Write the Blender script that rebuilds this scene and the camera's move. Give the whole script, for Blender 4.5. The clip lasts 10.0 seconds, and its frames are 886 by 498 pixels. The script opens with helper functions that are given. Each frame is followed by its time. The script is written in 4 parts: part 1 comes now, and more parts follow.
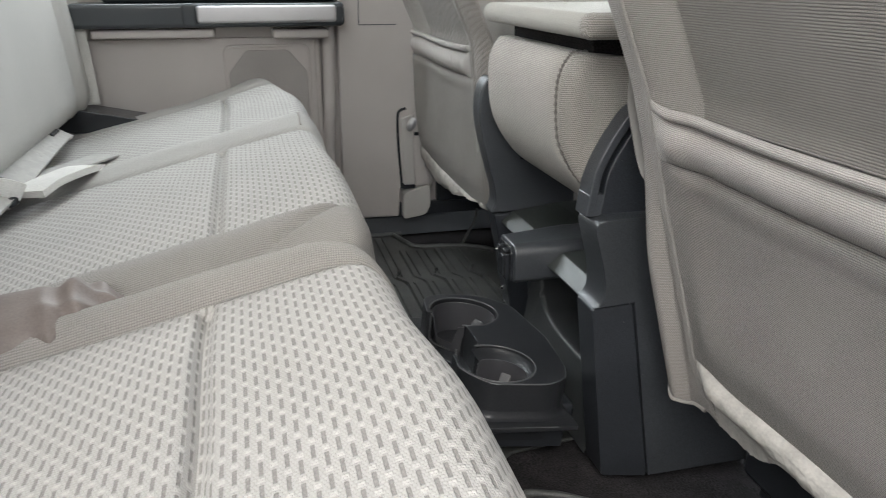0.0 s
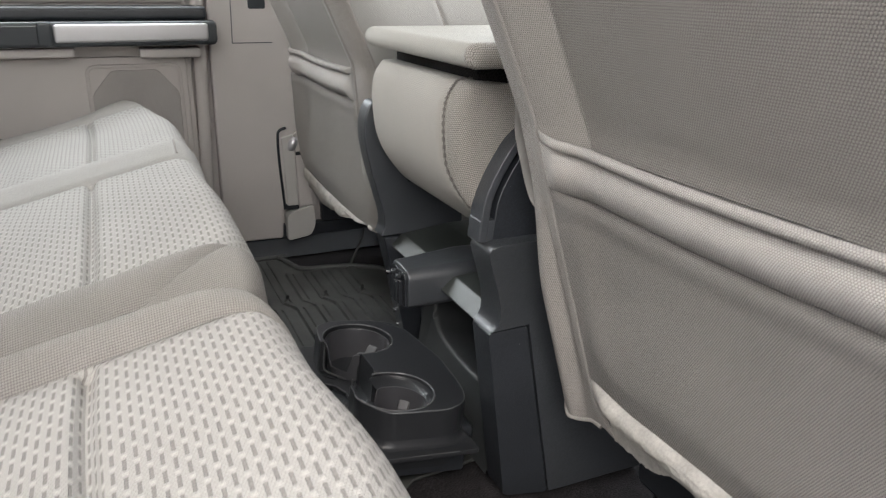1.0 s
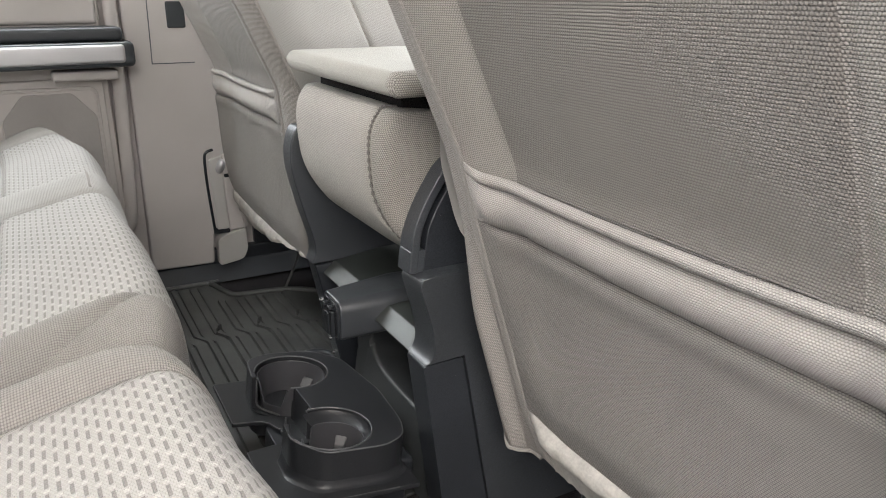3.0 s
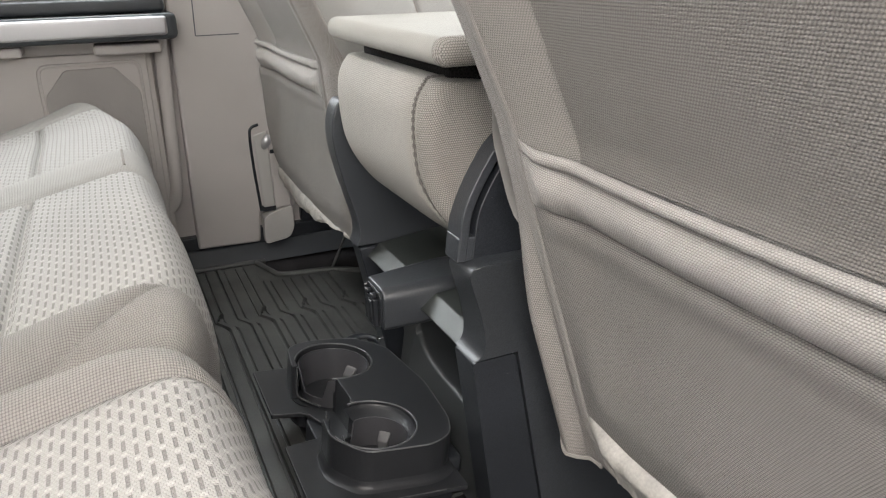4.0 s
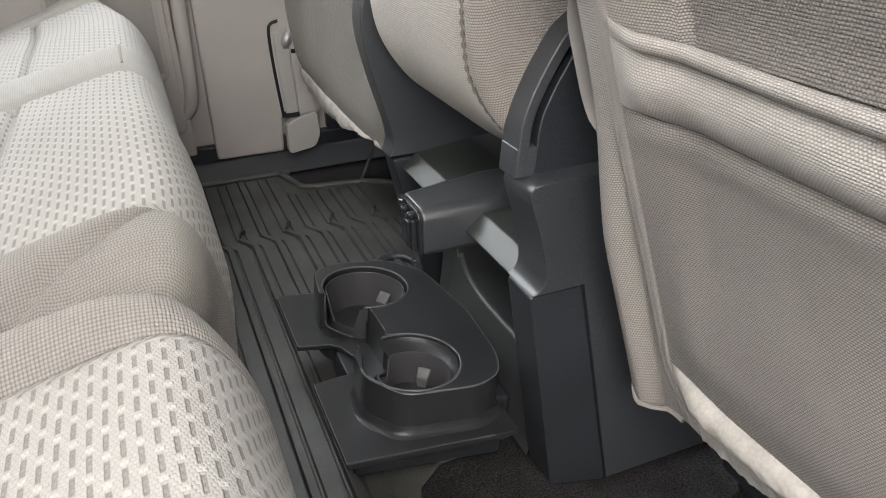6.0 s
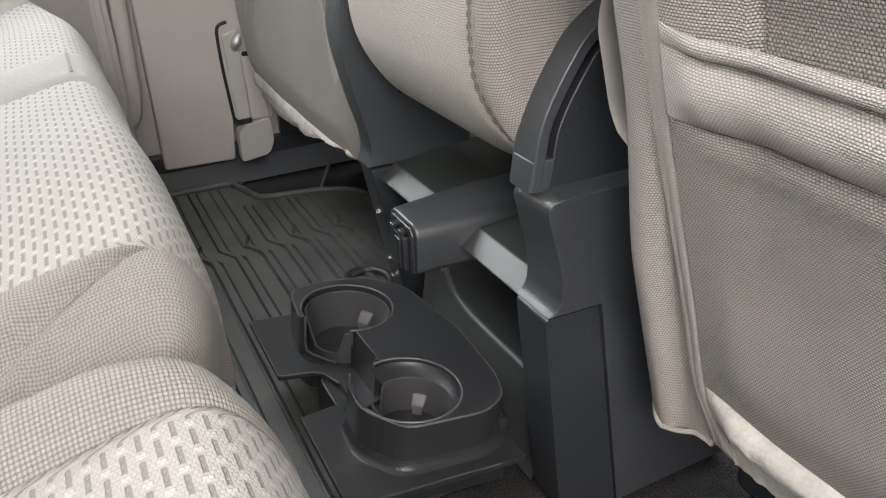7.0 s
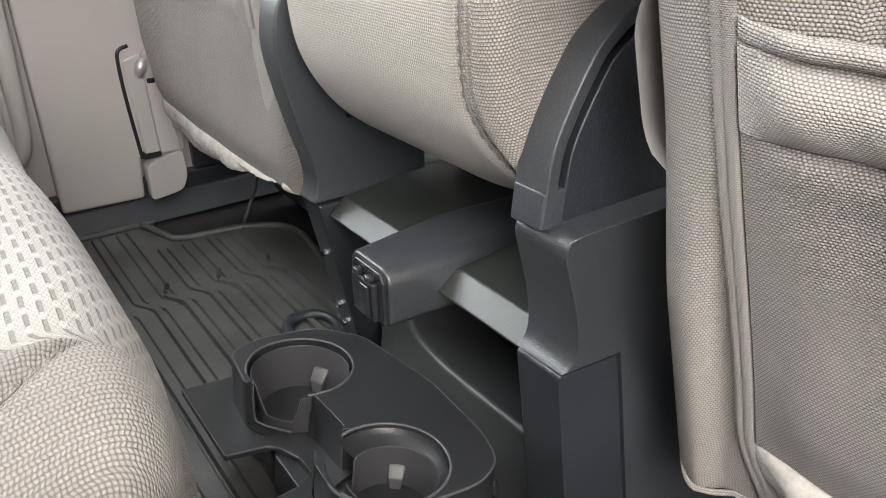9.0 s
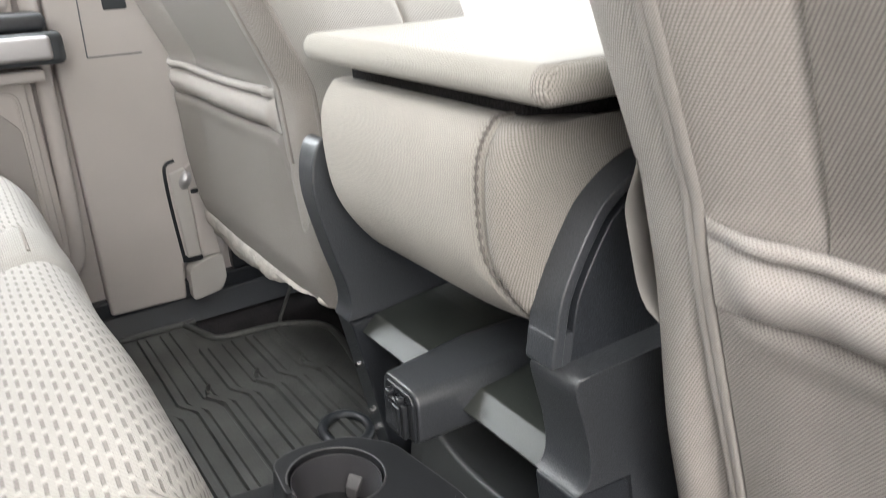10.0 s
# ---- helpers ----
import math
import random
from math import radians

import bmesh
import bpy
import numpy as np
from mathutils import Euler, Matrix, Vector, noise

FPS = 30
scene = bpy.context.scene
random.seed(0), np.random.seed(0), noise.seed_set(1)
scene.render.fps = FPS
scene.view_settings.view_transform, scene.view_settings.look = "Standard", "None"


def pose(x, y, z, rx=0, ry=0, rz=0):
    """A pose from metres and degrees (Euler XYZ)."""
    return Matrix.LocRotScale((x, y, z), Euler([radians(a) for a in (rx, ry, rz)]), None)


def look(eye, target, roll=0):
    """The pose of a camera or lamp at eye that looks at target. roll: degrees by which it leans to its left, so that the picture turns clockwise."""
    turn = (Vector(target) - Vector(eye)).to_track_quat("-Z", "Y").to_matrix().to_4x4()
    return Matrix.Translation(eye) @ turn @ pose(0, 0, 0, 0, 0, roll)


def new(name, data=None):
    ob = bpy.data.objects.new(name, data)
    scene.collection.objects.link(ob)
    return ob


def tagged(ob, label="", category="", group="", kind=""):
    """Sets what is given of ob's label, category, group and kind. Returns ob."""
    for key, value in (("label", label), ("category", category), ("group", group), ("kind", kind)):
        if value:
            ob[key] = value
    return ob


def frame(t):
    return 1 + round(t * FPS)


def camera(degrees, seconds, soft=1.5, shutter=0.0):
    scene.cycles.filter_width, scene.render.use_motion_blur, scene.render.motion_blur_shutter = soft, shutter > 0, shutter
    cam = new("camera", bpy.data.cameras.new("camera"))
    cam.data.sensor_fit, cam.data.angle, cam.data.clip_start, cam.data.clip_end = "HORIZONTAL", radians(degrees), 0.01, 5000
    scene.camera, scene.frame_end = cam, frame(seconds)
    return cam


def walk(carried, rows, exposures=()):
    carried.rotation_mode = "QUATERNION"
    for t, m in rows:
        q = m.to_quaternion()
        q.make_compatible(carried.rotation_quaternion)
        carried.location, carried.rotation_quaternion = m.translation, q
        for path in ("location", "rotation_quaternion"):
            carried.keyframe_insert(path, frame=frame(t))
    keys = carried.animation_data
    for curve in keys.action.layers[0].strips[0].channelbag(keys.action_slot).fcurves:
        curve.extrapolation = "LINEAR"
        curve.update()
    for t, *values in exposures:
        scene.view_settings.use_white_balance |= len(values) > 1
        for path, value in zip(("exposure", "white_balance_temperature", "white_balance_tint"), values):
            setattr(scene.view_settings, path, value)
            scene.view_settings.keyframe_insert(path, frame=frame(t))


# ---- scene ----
cam = camera(61.3, 10.0, soft=0.9, shutter=0.35)
PATH = [
    (0, (-0.345, -0.859, 0.562), (0.12, 0.961, -0.126), 0.1),
    (0.5, (-0.351, -0.853, 0.553), (0.291, 0.91, -0.14), 0.0),
    (1, (-0.35, -0.839, 0.581), (0.411, 0.886, -0.086), 0.7),
    (1.5, (-0.34, -0.829, 0.593), (0.519, 0.859, -0.048), 0.9),
    (2, (-0.329, -0.827, 0.593), (0.584, 0.836, -0.039), 0.9),
    (2.2, (-0.327, -0.829, 0.597), (0.596, 0.825, -0.046), 0.5),
    (3.5, (-0.315, -0.792, 0.599), (0.53, 0.893, -0.07), -0.5),
    (4, (-0.288, -0.754, 0.586), (0.471, 0.952, -0.131), -1.1),
    (4.5, (-0.275, -0.721, 0.57), (0.414, 0.986, -0.212), -1.6),
    (5, (-0.26, -0.689, 0.557), (0.38, 1.009, -0.283), -2.0),
    (5.5, (-0.25, -0.665, 0.545), (0.37, 1.013, -0.348), -2.2),
    (5.7, (-0.253, -0.659, 0.548), (0.371, 1.005, -0.369), -2.1),
    (7, (-0.29, -0.573, 0.543), (0.509, 0.997, -0.405), -1.4),
    (7.5, (-0.295, -0.553, 0.544), (0.594, 0.972, -0.396), -0.9),
    (8, (-0.301, -0.506, 0.533), (0.659, 0.98, -0.399), -0.5),
    (8.5, (-0.296, -0.478, 0.524), (0.708, 0.983, -0.402), -0.5),
    (9, (-0.293, -0.465, 0.516), (0.732, 0.999, -0.383), -0.9),
    (9.5, (-0.296, -0.466, 0.529), (0.731, 1.024, -0.32), -1.7),
    (10, (-0.309, -0.496, 0.589), (0.702, 1.064, -0.149), -2.8),
]
walk(cam, [(t, look(eye, target, roll)) for t, eye, target, roll in PATH],
     [(0.0, 0.38, 6270, 7.5), (1.2, 0.48, 6450, 10.0), (2.0, 0.55, 6500, 10.0), (3.5, 0.62, 6500, 10.0), (5.5, 0.74, 6500, 10.0), (7.0, 0.88, 6500, 10.0), (9.0, 1.19, 6500, 10.0), (9.6, 1.22, 6500, 10.0), (10.0, 1.1, 6500, 10.0)])

# ---- world and light ----
world = bpy.data.worlds.new("overcast_sky")
scene.world = world
world.use_nodes = True
wn = world.node_tree
wn.nodes.clear()
sky = wn.nodes.new("ShaderNodeTexSky")
sky.sky_type, sky.sun_disc = "NISHITA", False
sky.sun_elevation, sky.sun_rotation = radians(48), radians(200)
sky.air_density, sky.dust_density, sky.ozone_density = 1.0, 4.0, 1.0
backg = wn.nodes.new("ShaderNodeBackground")
backg.inputs["Strength"].default_value = 0.11
wout = wn.nodes.new("ShaderNodeOutputWorld")
wn.links.new(sky.outputs[0], backg.inputs["Color"])
wn.links.new(backg.outputs[0], wout.inputs["Surface"])
sun = new("sun", bpy.data.lights.new("sun", "SUN"))
sun.data.energy, sun.data.angle, sun.data.color = 0.15, radians(25), (1.0, 0.96, 0.9)
sun.matrix_world = look((-0.6, -3.0, 4.0), (0, 0, 0.2))


def window_light(name, eye, target, wide, high, radiance, color):
    """Sky light coming in through an opening: an area lamp of the opening's size."""
    lamp = new(name, bpy.data.lights.new(name, "AREA"))
    lamp.data.shape, lamp.data.size, lamp.data.size_y = "RECTANGLE", wide, high
    lamp.data.energy, lamp.data.color = radiance * math.pi * wide * high, color
    lamp.matrix_world = look(eye, target)


COOL, WARM = (0.94, 0.985, 1.0), (1.0, 0.96, 0.91)
window_light("light_far_rear_window", (-0.4, 0.84, 0.89), (-0.4, 0, 0.6), 0.54, 0.44, 9.0, COOL)
window_light("light_far_front_window", (0.52, 0.84, 0.89), (0.5, 0, 0.7), 0.8, 0.44, 8.5, COOL)
window_light("light_near_front_window", (0.52, -0.84, 0.89), (0.5, 0, 0.7), 0.8, 0.44, 4.6, WARM)
window_light("light_doorway", (-1.0, -1.7, 1.5), (-0.1, -0.3, 0.3), 1.6, 1.4, 5.8, (1.0, 0.98, 0.95))
window_light("light_back_window", (-0.93, 0.0, 0.9), (0, 0, 0.5), 1.3, 0.34, 11.5, COOL)
window_light("light_windscreen", (1.12, 0.0, 0.95), (0, 0, 0.6), 1.4, 0.46, 7.0, COOL)


# ---- materials ----
def mat(name, color, rough=0.6, metal=0.0, grain=0.0, grain_scale=900.0, bump=0.0, stain=0.08, stain_scale=9.0, sheen=0.0, spec=0.5, dust=0.0):
    """A surface with two scales of variation: blotches and fine grain with relief."""
    m = bpy.data.materials.new(name)
    m.use_nodes = True
    nt = m.node_tree
    bs = nt.nodes["Principled BSDF"]
    tc = nt.nodes.new("ShaderNodeTexCoord")
    n1 = nt.nodes.new("ShaderNodeTexNoise")
    n1.inputs["Scale"].default_value, n1.inputs["Detail"].default_value = stain_scale, 4
    n2 = nt.nodes.new("ShaderNodeTexNoise")
    n2.inputs["Scale"].default_value, n2.inputs["Detail"].default_value = grain_scale, 2
    nt.links.new(tc.outputs["Object"], n1.inputs["Vector"])
    nt.links.new(tc.outputs["Object"], n2.inputs["Vector"])
    r1 = nt.nodes.new("ShaderNodeMapRange")
    r1.inputs["From Min"].default_value, r1.inputs["From Max"].default_value = 0.3, 0.7
    r1.inputs["To Min"].default_value, r1.inputs["To Max"].default_value = 1 - stain, 1 + stain
    nt.links.new(n1.outputs["Fac"], r1.inputs["Value"])
    r2 = nt.nodes.new("ShaderNodeMapRange")
    r2.inputs["From Min"].default_value, r2.inputs["From Max"].default_value = 0.3, 0.7
    r2.inputs["To Min"].default_value, r2.inputs["To Max"].default_value = 1 - grain, 1 + grain
    nt.links.new(n2.outputs["Fac"], r2.inputs["Value"])
    mul = nt.nodes.new("ShaderNodeMath")
    mul.operation = "MULTIPLY"
    nt.links.new(r1.outputs[0], mul.inputs[0])
    nt.links.new(r2.outputs[0], mul.inputs[1])
    vm = nt.nodes.new("ShaderNodeVectorMath")
    vm.operation = "SCALE"
    vm.inputs[0].default_value = color
    nt.links.new(mul.outputs[0], vm.inputs["Scale"])
    shade = vm.outputs[0]
    if dust:
        vo = nt.nodes.new("ShaderNodeTexVoronoi")
        vo.inputs["Scale"].default_value, vo.inputs["Randomness"].default_value = dust, 1.0
        nt.links.new(tc.outputs["Object"], vo.inputs["Vector"])
        speck = nt.nodes.new("ShaderNodeMapRange")
        speck.inputs["From Min"].default_value, speck.inputs["From Max"].default_value = 0.012, 0.024
        speck.inputs["To Min"].default_value, speck.inputs["To Max"].default_value = 1.0, 0.0
        nt.links.new(vo.outputs["Distance"], speck.inputs["Value"])
        mx = nt.nodes.new("ShaderNodeMix")
        mx.data_type = "RGBA"
        mx.inputs[7].default_value = (0.45, 0.44, 0.42, 1)
        nt.links.new(speck.outputs[0], mx.inputs[0])
        nt.links.new(shade, mx.inputs[6])
        shade = mx.outputs[2]
    nt.links.new(shade, bs.inputs["Base Color"])
    bs.inputs["Roughness"].default_value, bs.inputs["Metallic"].default_value = rough, metal
    bs.inputs["Specular IOR Level"].default_value = spec
    if sheen:
        bs.inputs["Sheen Weight"].default_value, bs.inputs["Sheen Roughness"].default_value = sheen, 0.5
    if bump:
        b = nt.nodes.new("ShaderNodeBump")
        b.inputs["Strength"].default_value, b.inputs["Distance"].default_value = bump, 0.0006
        nt.links.new(n2.outputs["Fac"], b.inputs["Height"])
        nt.links.new(b.outputs[0], bs.inputs["Normal"])
    return m


def mnode(nt, op, a, b=None, c=None):
    n = nt.nodes.new("ShaderNodeMath")
    n.operation = op
    for i, v in enumerate((a, b, c)):
        if v is None:
            continue
        if isinstance(v, (int, float)):
            n.inputs[i].default_value = v
        else:
            nt.links.new(v, n.inputs[i])
    return n.outputs[0]


def fabric(name, color, pitch=(0.0021, 0.0016), contrast=0.3, dash=None, dash_color=(0.25, 0.238, 0.224), across=False, relief=0.0007, step=0.5):
    """Woven cloth along the surface's own lengths: round staggered knots with dark gaps, soft blotches and, if asked, rows of short dark dashes."""
    m = bpy.data.materials.new(name)
    m.use_nodes = True
    nt = m.node_tree
    bs = nt.nodes["Principled BSDF"]
    uv = nt.nodes.new("ShaderNodeUVMap")
    sep = nt.nodes.new("ShaderNodeSeparateXYZ")
    nt.links.new(uv.outputs[0], sep.inputs[0])
    u, v = (sep.outputs[1], sep.outputs[0]) if across else (sep.outputs[0], sep.outputs[1])
    tc = nt.nodes.new("ShaderNodeTexCoord")

    def noise_node(scale, detail):
        n = nt.nodes.new("ShaderNodeTexNoise")
        n.inputs["Scale"].default_value, n.inputs["Detail"].default_value = scale, detail
        nt.links.new(tc.outputs["Object"], n.inputs["Vector"])
        return n.outputs["Fac"]

    def edge(x, lo, hi):
        r = nt.nodes.new("ShaderNodeMapRange")
        r.interpolation_type = "SMOOTHSTEP"
        nt.links.new(x, r.inputs["Value"])
        r.inputs["From Min"].default_value, r.inputs["From Max"].default_value = lo, hi
        r.inputs["To Min"].default_value, r.inputs["To Max"].default_value = 1.0, 0.0
        return r.outputs[0]

    blotch, fluff, drift = noise_node(11.0, 5), noise_node(700.0, 2), noise_node(60.0, 2)
    wob = mnode(nt, "MULTIPLY", mnode(nt, "SUBTRACT", drift, 0.5), 0.35)
    line = mnode(nt, "ADD", mnode(nt, "DIVIDE", v, pitch[1]), mnode(nt, "ADD", wob, 1000.0))
    stagger = mnode(nt, "MULTIPLY", mnode(nt, "MODULO", mnode(nt, "FLOOR", line), 2.0), step)
    col_ = mnode(nt, "ADD", mnode(nt, "ADD", mnode(nt, "DIVIDE", u, pitch[0]), stagger), mnode(nt, "ADD", wob, 1000.0))
    ku = mnode(nt, "SUBTRACT", mnode(nt, "FRACT", col_), 0.5)
    kv = mnode(nt, "SUBTRACT", mnode(nt, "FRACT", line), 0.5)
    far = mnode(nt, "SQRT", mnode(nt, "ADD", mnode(nt, "MULTIPLY", ku, ku), mnode(nt, "MULTIPLY", kv, kv)))
    knots = edge(far, 0.20, 0.66)
    tone = mnode(nt, "MULTIPLY_ADD", knots, 1.6 * contrast, 1 - contrast)
    tone = mnode(nt, "MULTIPLY", tone, mnode(nt, "MULTIPLY_ADD", blotch, 0.2, 0.9))
    tone = mnode(nt, "MULTIPLY", tone, mnode(nt, "MULTIPLY_ADD", fluff, 0.3, 0.85))
    col = nt.nodes.new("ShaderNodeVectorMath")
    col.operation = "SCALE"
    height = knots
    if dash:
        du, dv = dash
        cell = mnode(nt, "DIVIDE", u, du)
        odd = mnode(nt, "MULTIPLY", mnode(nt, "MODULO", mnode(nt, "FLOOR", mnode(nt, "ADD", cell, 1000.0)), 2.0), 0.5)
        fu = mnode(nt, "ABSOLUTE", mnode(nt, "SUBTRACT", mnode(nt, "FRACT", mnode(nt, "ADD", cell, 1000.0)), 0.5))
        fv = mnode(nt, "ABSOLUTE", mnode(nt, "SUBTRACT", mnode(nt, "FRACT", mnode(nt, "ADD", mnode(nt, "ADD", mnode(nt, "DIVIDE", v, dv), odd), mnode(nt, "MULTIPLY_ADD", wob, 0.2, 1000.0))), 0.5))
        mask = mnode(nt, "MULTIPLY", edge(fu, 0.11, 0.21), edge(fv, 0.27, 0.34))
        knot = mnode(nt, "MULTIPLY", edge(fu, 0.2, 0.35), mnode(nt, "SUBTRACT", 1.0, edge(fv, 0.38, 0.45)))
        tone = mnode(nt, "MULTIPLY", tone, mnode(nt, "MULTIPLY_ADD", knot, 0.2, 1.0))
        mix = nt.nodes.new("ShaderNodeMix")
        mix.data_type = "RGBA"
        mix.inputs[6].default_value, mix.inputs[7].default_value = (*color, 1), (*dash_color, 1)
        nt.links.new(mask, mix.inputs[0])
        nt.links.new(mix.outputs[2], col.inputs[0])
        height = mnode(nt, "SUBTRACT", mnode(nt, "MULTIPLY_ADD", knots, 0.35, mnode(nt, "MULTIPLY", knot, 0.5)), mask)
    else:
        col.inputs[0].default_value = color
    nt.links.new(tone, col.inputs["Scale"])
    nt.links.new(col.outputs[0], bs.inputs["Base Color"])
    b = nt.nodes.new("ShaderNodeBump")
    b.inputs["Strength"].default_value, b.inputs["Distance"].default_value = 0.9, relief
    nt.links.new(height, b.inputs["Height"])
    nt.links.new(b.outputs[0], bs.inputs["Normal"])
    bs.inputs["Roughness"].default_value = 0.9
    bs.inputs["Specular IOR Level"].default_value = 0.2
    bs.inputs["Sheen Weight"].default_value = 0.12
    return m


CLOTH = fabric("grey_woven_cloth", (0.385, 0.359, 0.334))
CLOTH_BENCH = fabric("grey_bench_cloth", (0.295, 0.279, 0.262), (0.0021, 0.0019), 0.31, across=True, step=0.0)
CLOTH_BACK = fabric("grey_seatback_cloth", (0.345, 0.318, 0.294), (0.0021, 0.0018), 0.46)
# Light from above is put into these colours: pocket darker, padded hem paler.
CLOTH_POCKET_SHADED = fabric("grey_pocket_cloth_shaded", (0.262, 0.240, 0.223), contrast=0.5, relief=0.0009)
CLOTH_HEM_LIT = fabric("grey_hem_cloth_lit", (0.43, 0.40, 0.373), contrast=0.4)
CLOTH_FOLD = fabric("grey_armrest_cloth", (0.455, 0.427, 0.388), (0.0022, 0.0020), 0.28, step=0.3)
CLOTH_MESH = fabric("dark_mesh_cloth", (0.355, 0.33, 0.30), (0.0023, 0.0021), 0.55, relief=0.0009)
CLOTH_LID = fabric("pale_lid_cloth", (0.385, 0.366, 0.33), (0.0024, 0.0019), 0.1, relief=0.0003)
CLOTH_TAPE = fabric("grey_tape_cloth", (0.34, 0.316, 0.294), (0.0014, 0.0010), 0.32, relief=0.0005)
CLOTH_PANEL = fabric("dark_panel_cloth", (0.232, 0.212, 0.195), (0.0021, 0.0021), 0.4)
CLOTH_PALE = fabric("pale_plain_cloth", (0.395, 0.383, 0.362), (0.002, 0.0018), contrast=0.12, across=True, relief=0.0004)
CLOTH_DASH = fabric("pale_dashed_cloth", (0.40, 0.386, 0.366), (0.0021, 0.0021), 0.08, dash=(0.0063, 0.0165))
TRIM = mat("greige_door_plastic", (0.535, 0.496, 0.472), 0.62, grain=0.05, grain_scale=1400, bump=0.12, stain=0.04)
TRIM_PALE = mat("pale_grey_plastic", (0.52, 0.50, 0.475), 0.55, grain=0.05, grain_scale=1400, bump=0.12, stain=0.06)
TRIM_DARK = mat("speaker_mesh", (0.39, 0.362, 0.343), 0.75, grain=0.35, grain_scale=1600, bump=0.4)
BLACK = mat("black_textured_plastic", (0.024, 0.0268, 0.032), 0.37, grain=0.4, grain_scale=850, bump=0.6, stain=0.2, spec=0.6, dust=70)
BLACK_CUP = mat("black_satin_plastic", (0.029, 0.0305, 0.034), 0.34, grain=0.25, grain_scale=900, bump=0.3, stain=0.2, spec=0.42, dust=60)
BLACK_SHELF = mat("black_grained_shelf", (0.026, 0.030, 0.027), 0.44, grain=0.2, grain_scale=900, bump=0.3, stain=0.15, spec=0.8, dust=60)
LIP_GREY = mat("grey_lip_plastic", (0.045, 0.048, 0.050), 0.4, grain=0.15, grain_scale=1200, bump=0.2, stain=0.12)
BLACK_HEAD = mat("black_moulded_plastic", (0.042, 0.0455, 0.051), 0.34, grain=0.35, grain_scale=850, bump=0.5, stain=0.18, spec=0.8, dust=70)
BLACK_SMOOTH = mat("black_smooth_plastic", (0.028, 0.030, 0.034), 0.22, grain=0.1, grain_scale=800, bump=0.06)
ARM_GREY = mat("charcoal_plastic", (0.049, 0.053, 0.060), 0.37, grain=0.3, grain_scale=850, bump=0.5, stain=0.15, spec=0.7)
GRIP = mat("grey_soft_plastic", (0.13, 0.13, 0.135), 0.45, grain=0.1, bump=0.1)
RUBBER = mat("black_rubber", (0.070, 0.072, 0.0695), 0.46, spec=0.5, grain=0.3, grain_scale=600, bump=0.3, stain=0.3, stain_scale=14, dust=45)
CARPET = mat("black_carpet", (0.024, 0.022, 0.0235), 0.95, grain=0.8, grain_scale=500, bump=1.0, stain=0.3, stain_scale=25, spec=0.2, dust=160)
SILVER = mat("satin_silver", (0.55, 0.54, 0.55), 0.35, 0.6, grain=0.03, stain=0.03)
LINER = mat("black_liner_plastic", (0.066, 0.0655, 0.072), 0.3, grain=0.1, grain_scale=900, bump=0.06, spec=0.6)
# Lighter than the cup plastic: paints the highlight along its moulded edges.
BEAD = mat("black_edge_highlight", (0.088, 0.09, 0.095), 0.36, stain=0.3, stain_scale=60, spec=0.7)
GLOSS = mat("dark_gloss_trim", (0.05, 0.055, 0.06), 0.2, stain=0.05)
FELT = mat("white_felt", (0.46, 0.435, 0.40), 0.95, grain=0.08, grain_scale=350, bump=0.8, stain=0.15, stain_scale=40, spec=0.1)
WEBBING = mat("pale_belt_webbing", (0.62, 0.605, 0.575), 0.8, grain=0.15, grain_scale=900, bump=0.3)
LEATHER = mat("taupe_vinyl", (0.165, 0.138, 0.125), 0.62, grain=0.1, grain_scale=500, bump=0.25)
CHROME = mat("bright_metal", (0.8, 0.8, 0.8), 0.2, 1.0, stain=0.02)
RED = mat("red_button", (0.6, 0.03, 0.02), 0.4)
HEADLINER = mat("pale_headliner", (0.6, 0.58, 0.55), 0.95, grain=0.1, bump=0.3)
CONCRETE = mat("pale_concrete", (0.36, 0.35, 0.335), 0.9, grain=0.3, grain_scale=120, bump=0.5, stain=0.15, stain_scale=0.7)
PAINT = mat("body_paint", (0.5, 0.5, 0.5), 0.3)


# ---- building blocks ----
def part(name, bm, material, parent=None, label="", smooth=True):
    me = bpy.data.meshes.new(name)
    bm.normal_update()
    bm.to_mesh(me)
    bm.free()
    me.materials.append(material)
    if smooth:
        for p in me.polygons:
            p.use_smooth = True
        me.set_sharp_from_angle(angle=radians(58))
    ob = new(name, me)
    if smooth and len(me.polygons) < 1500:
        wn_ = ob.modifiers.new("normals", "WEIGHTED_NORMAL")
        wn_.keep_sharp, wn_.weight = True, 80
    if parent:
        ob.parent = parent
        base = parent.matrix_basis if not parent.parent else parent.parent.matrix_basis
        ob.matrix_parent_inverse = base.inverted() if not parent.parent else Matrix.Identity(4)
    if label:
        tagged(ob, label)
    return ob


def thing(name, at, label, category, group="", kind=""):
    e = new(name)
    e.empty_display_size = 0.05
    e.matrix_basis = Matrix.Translation(at)
    return tagged(e, label, category, group, kind)


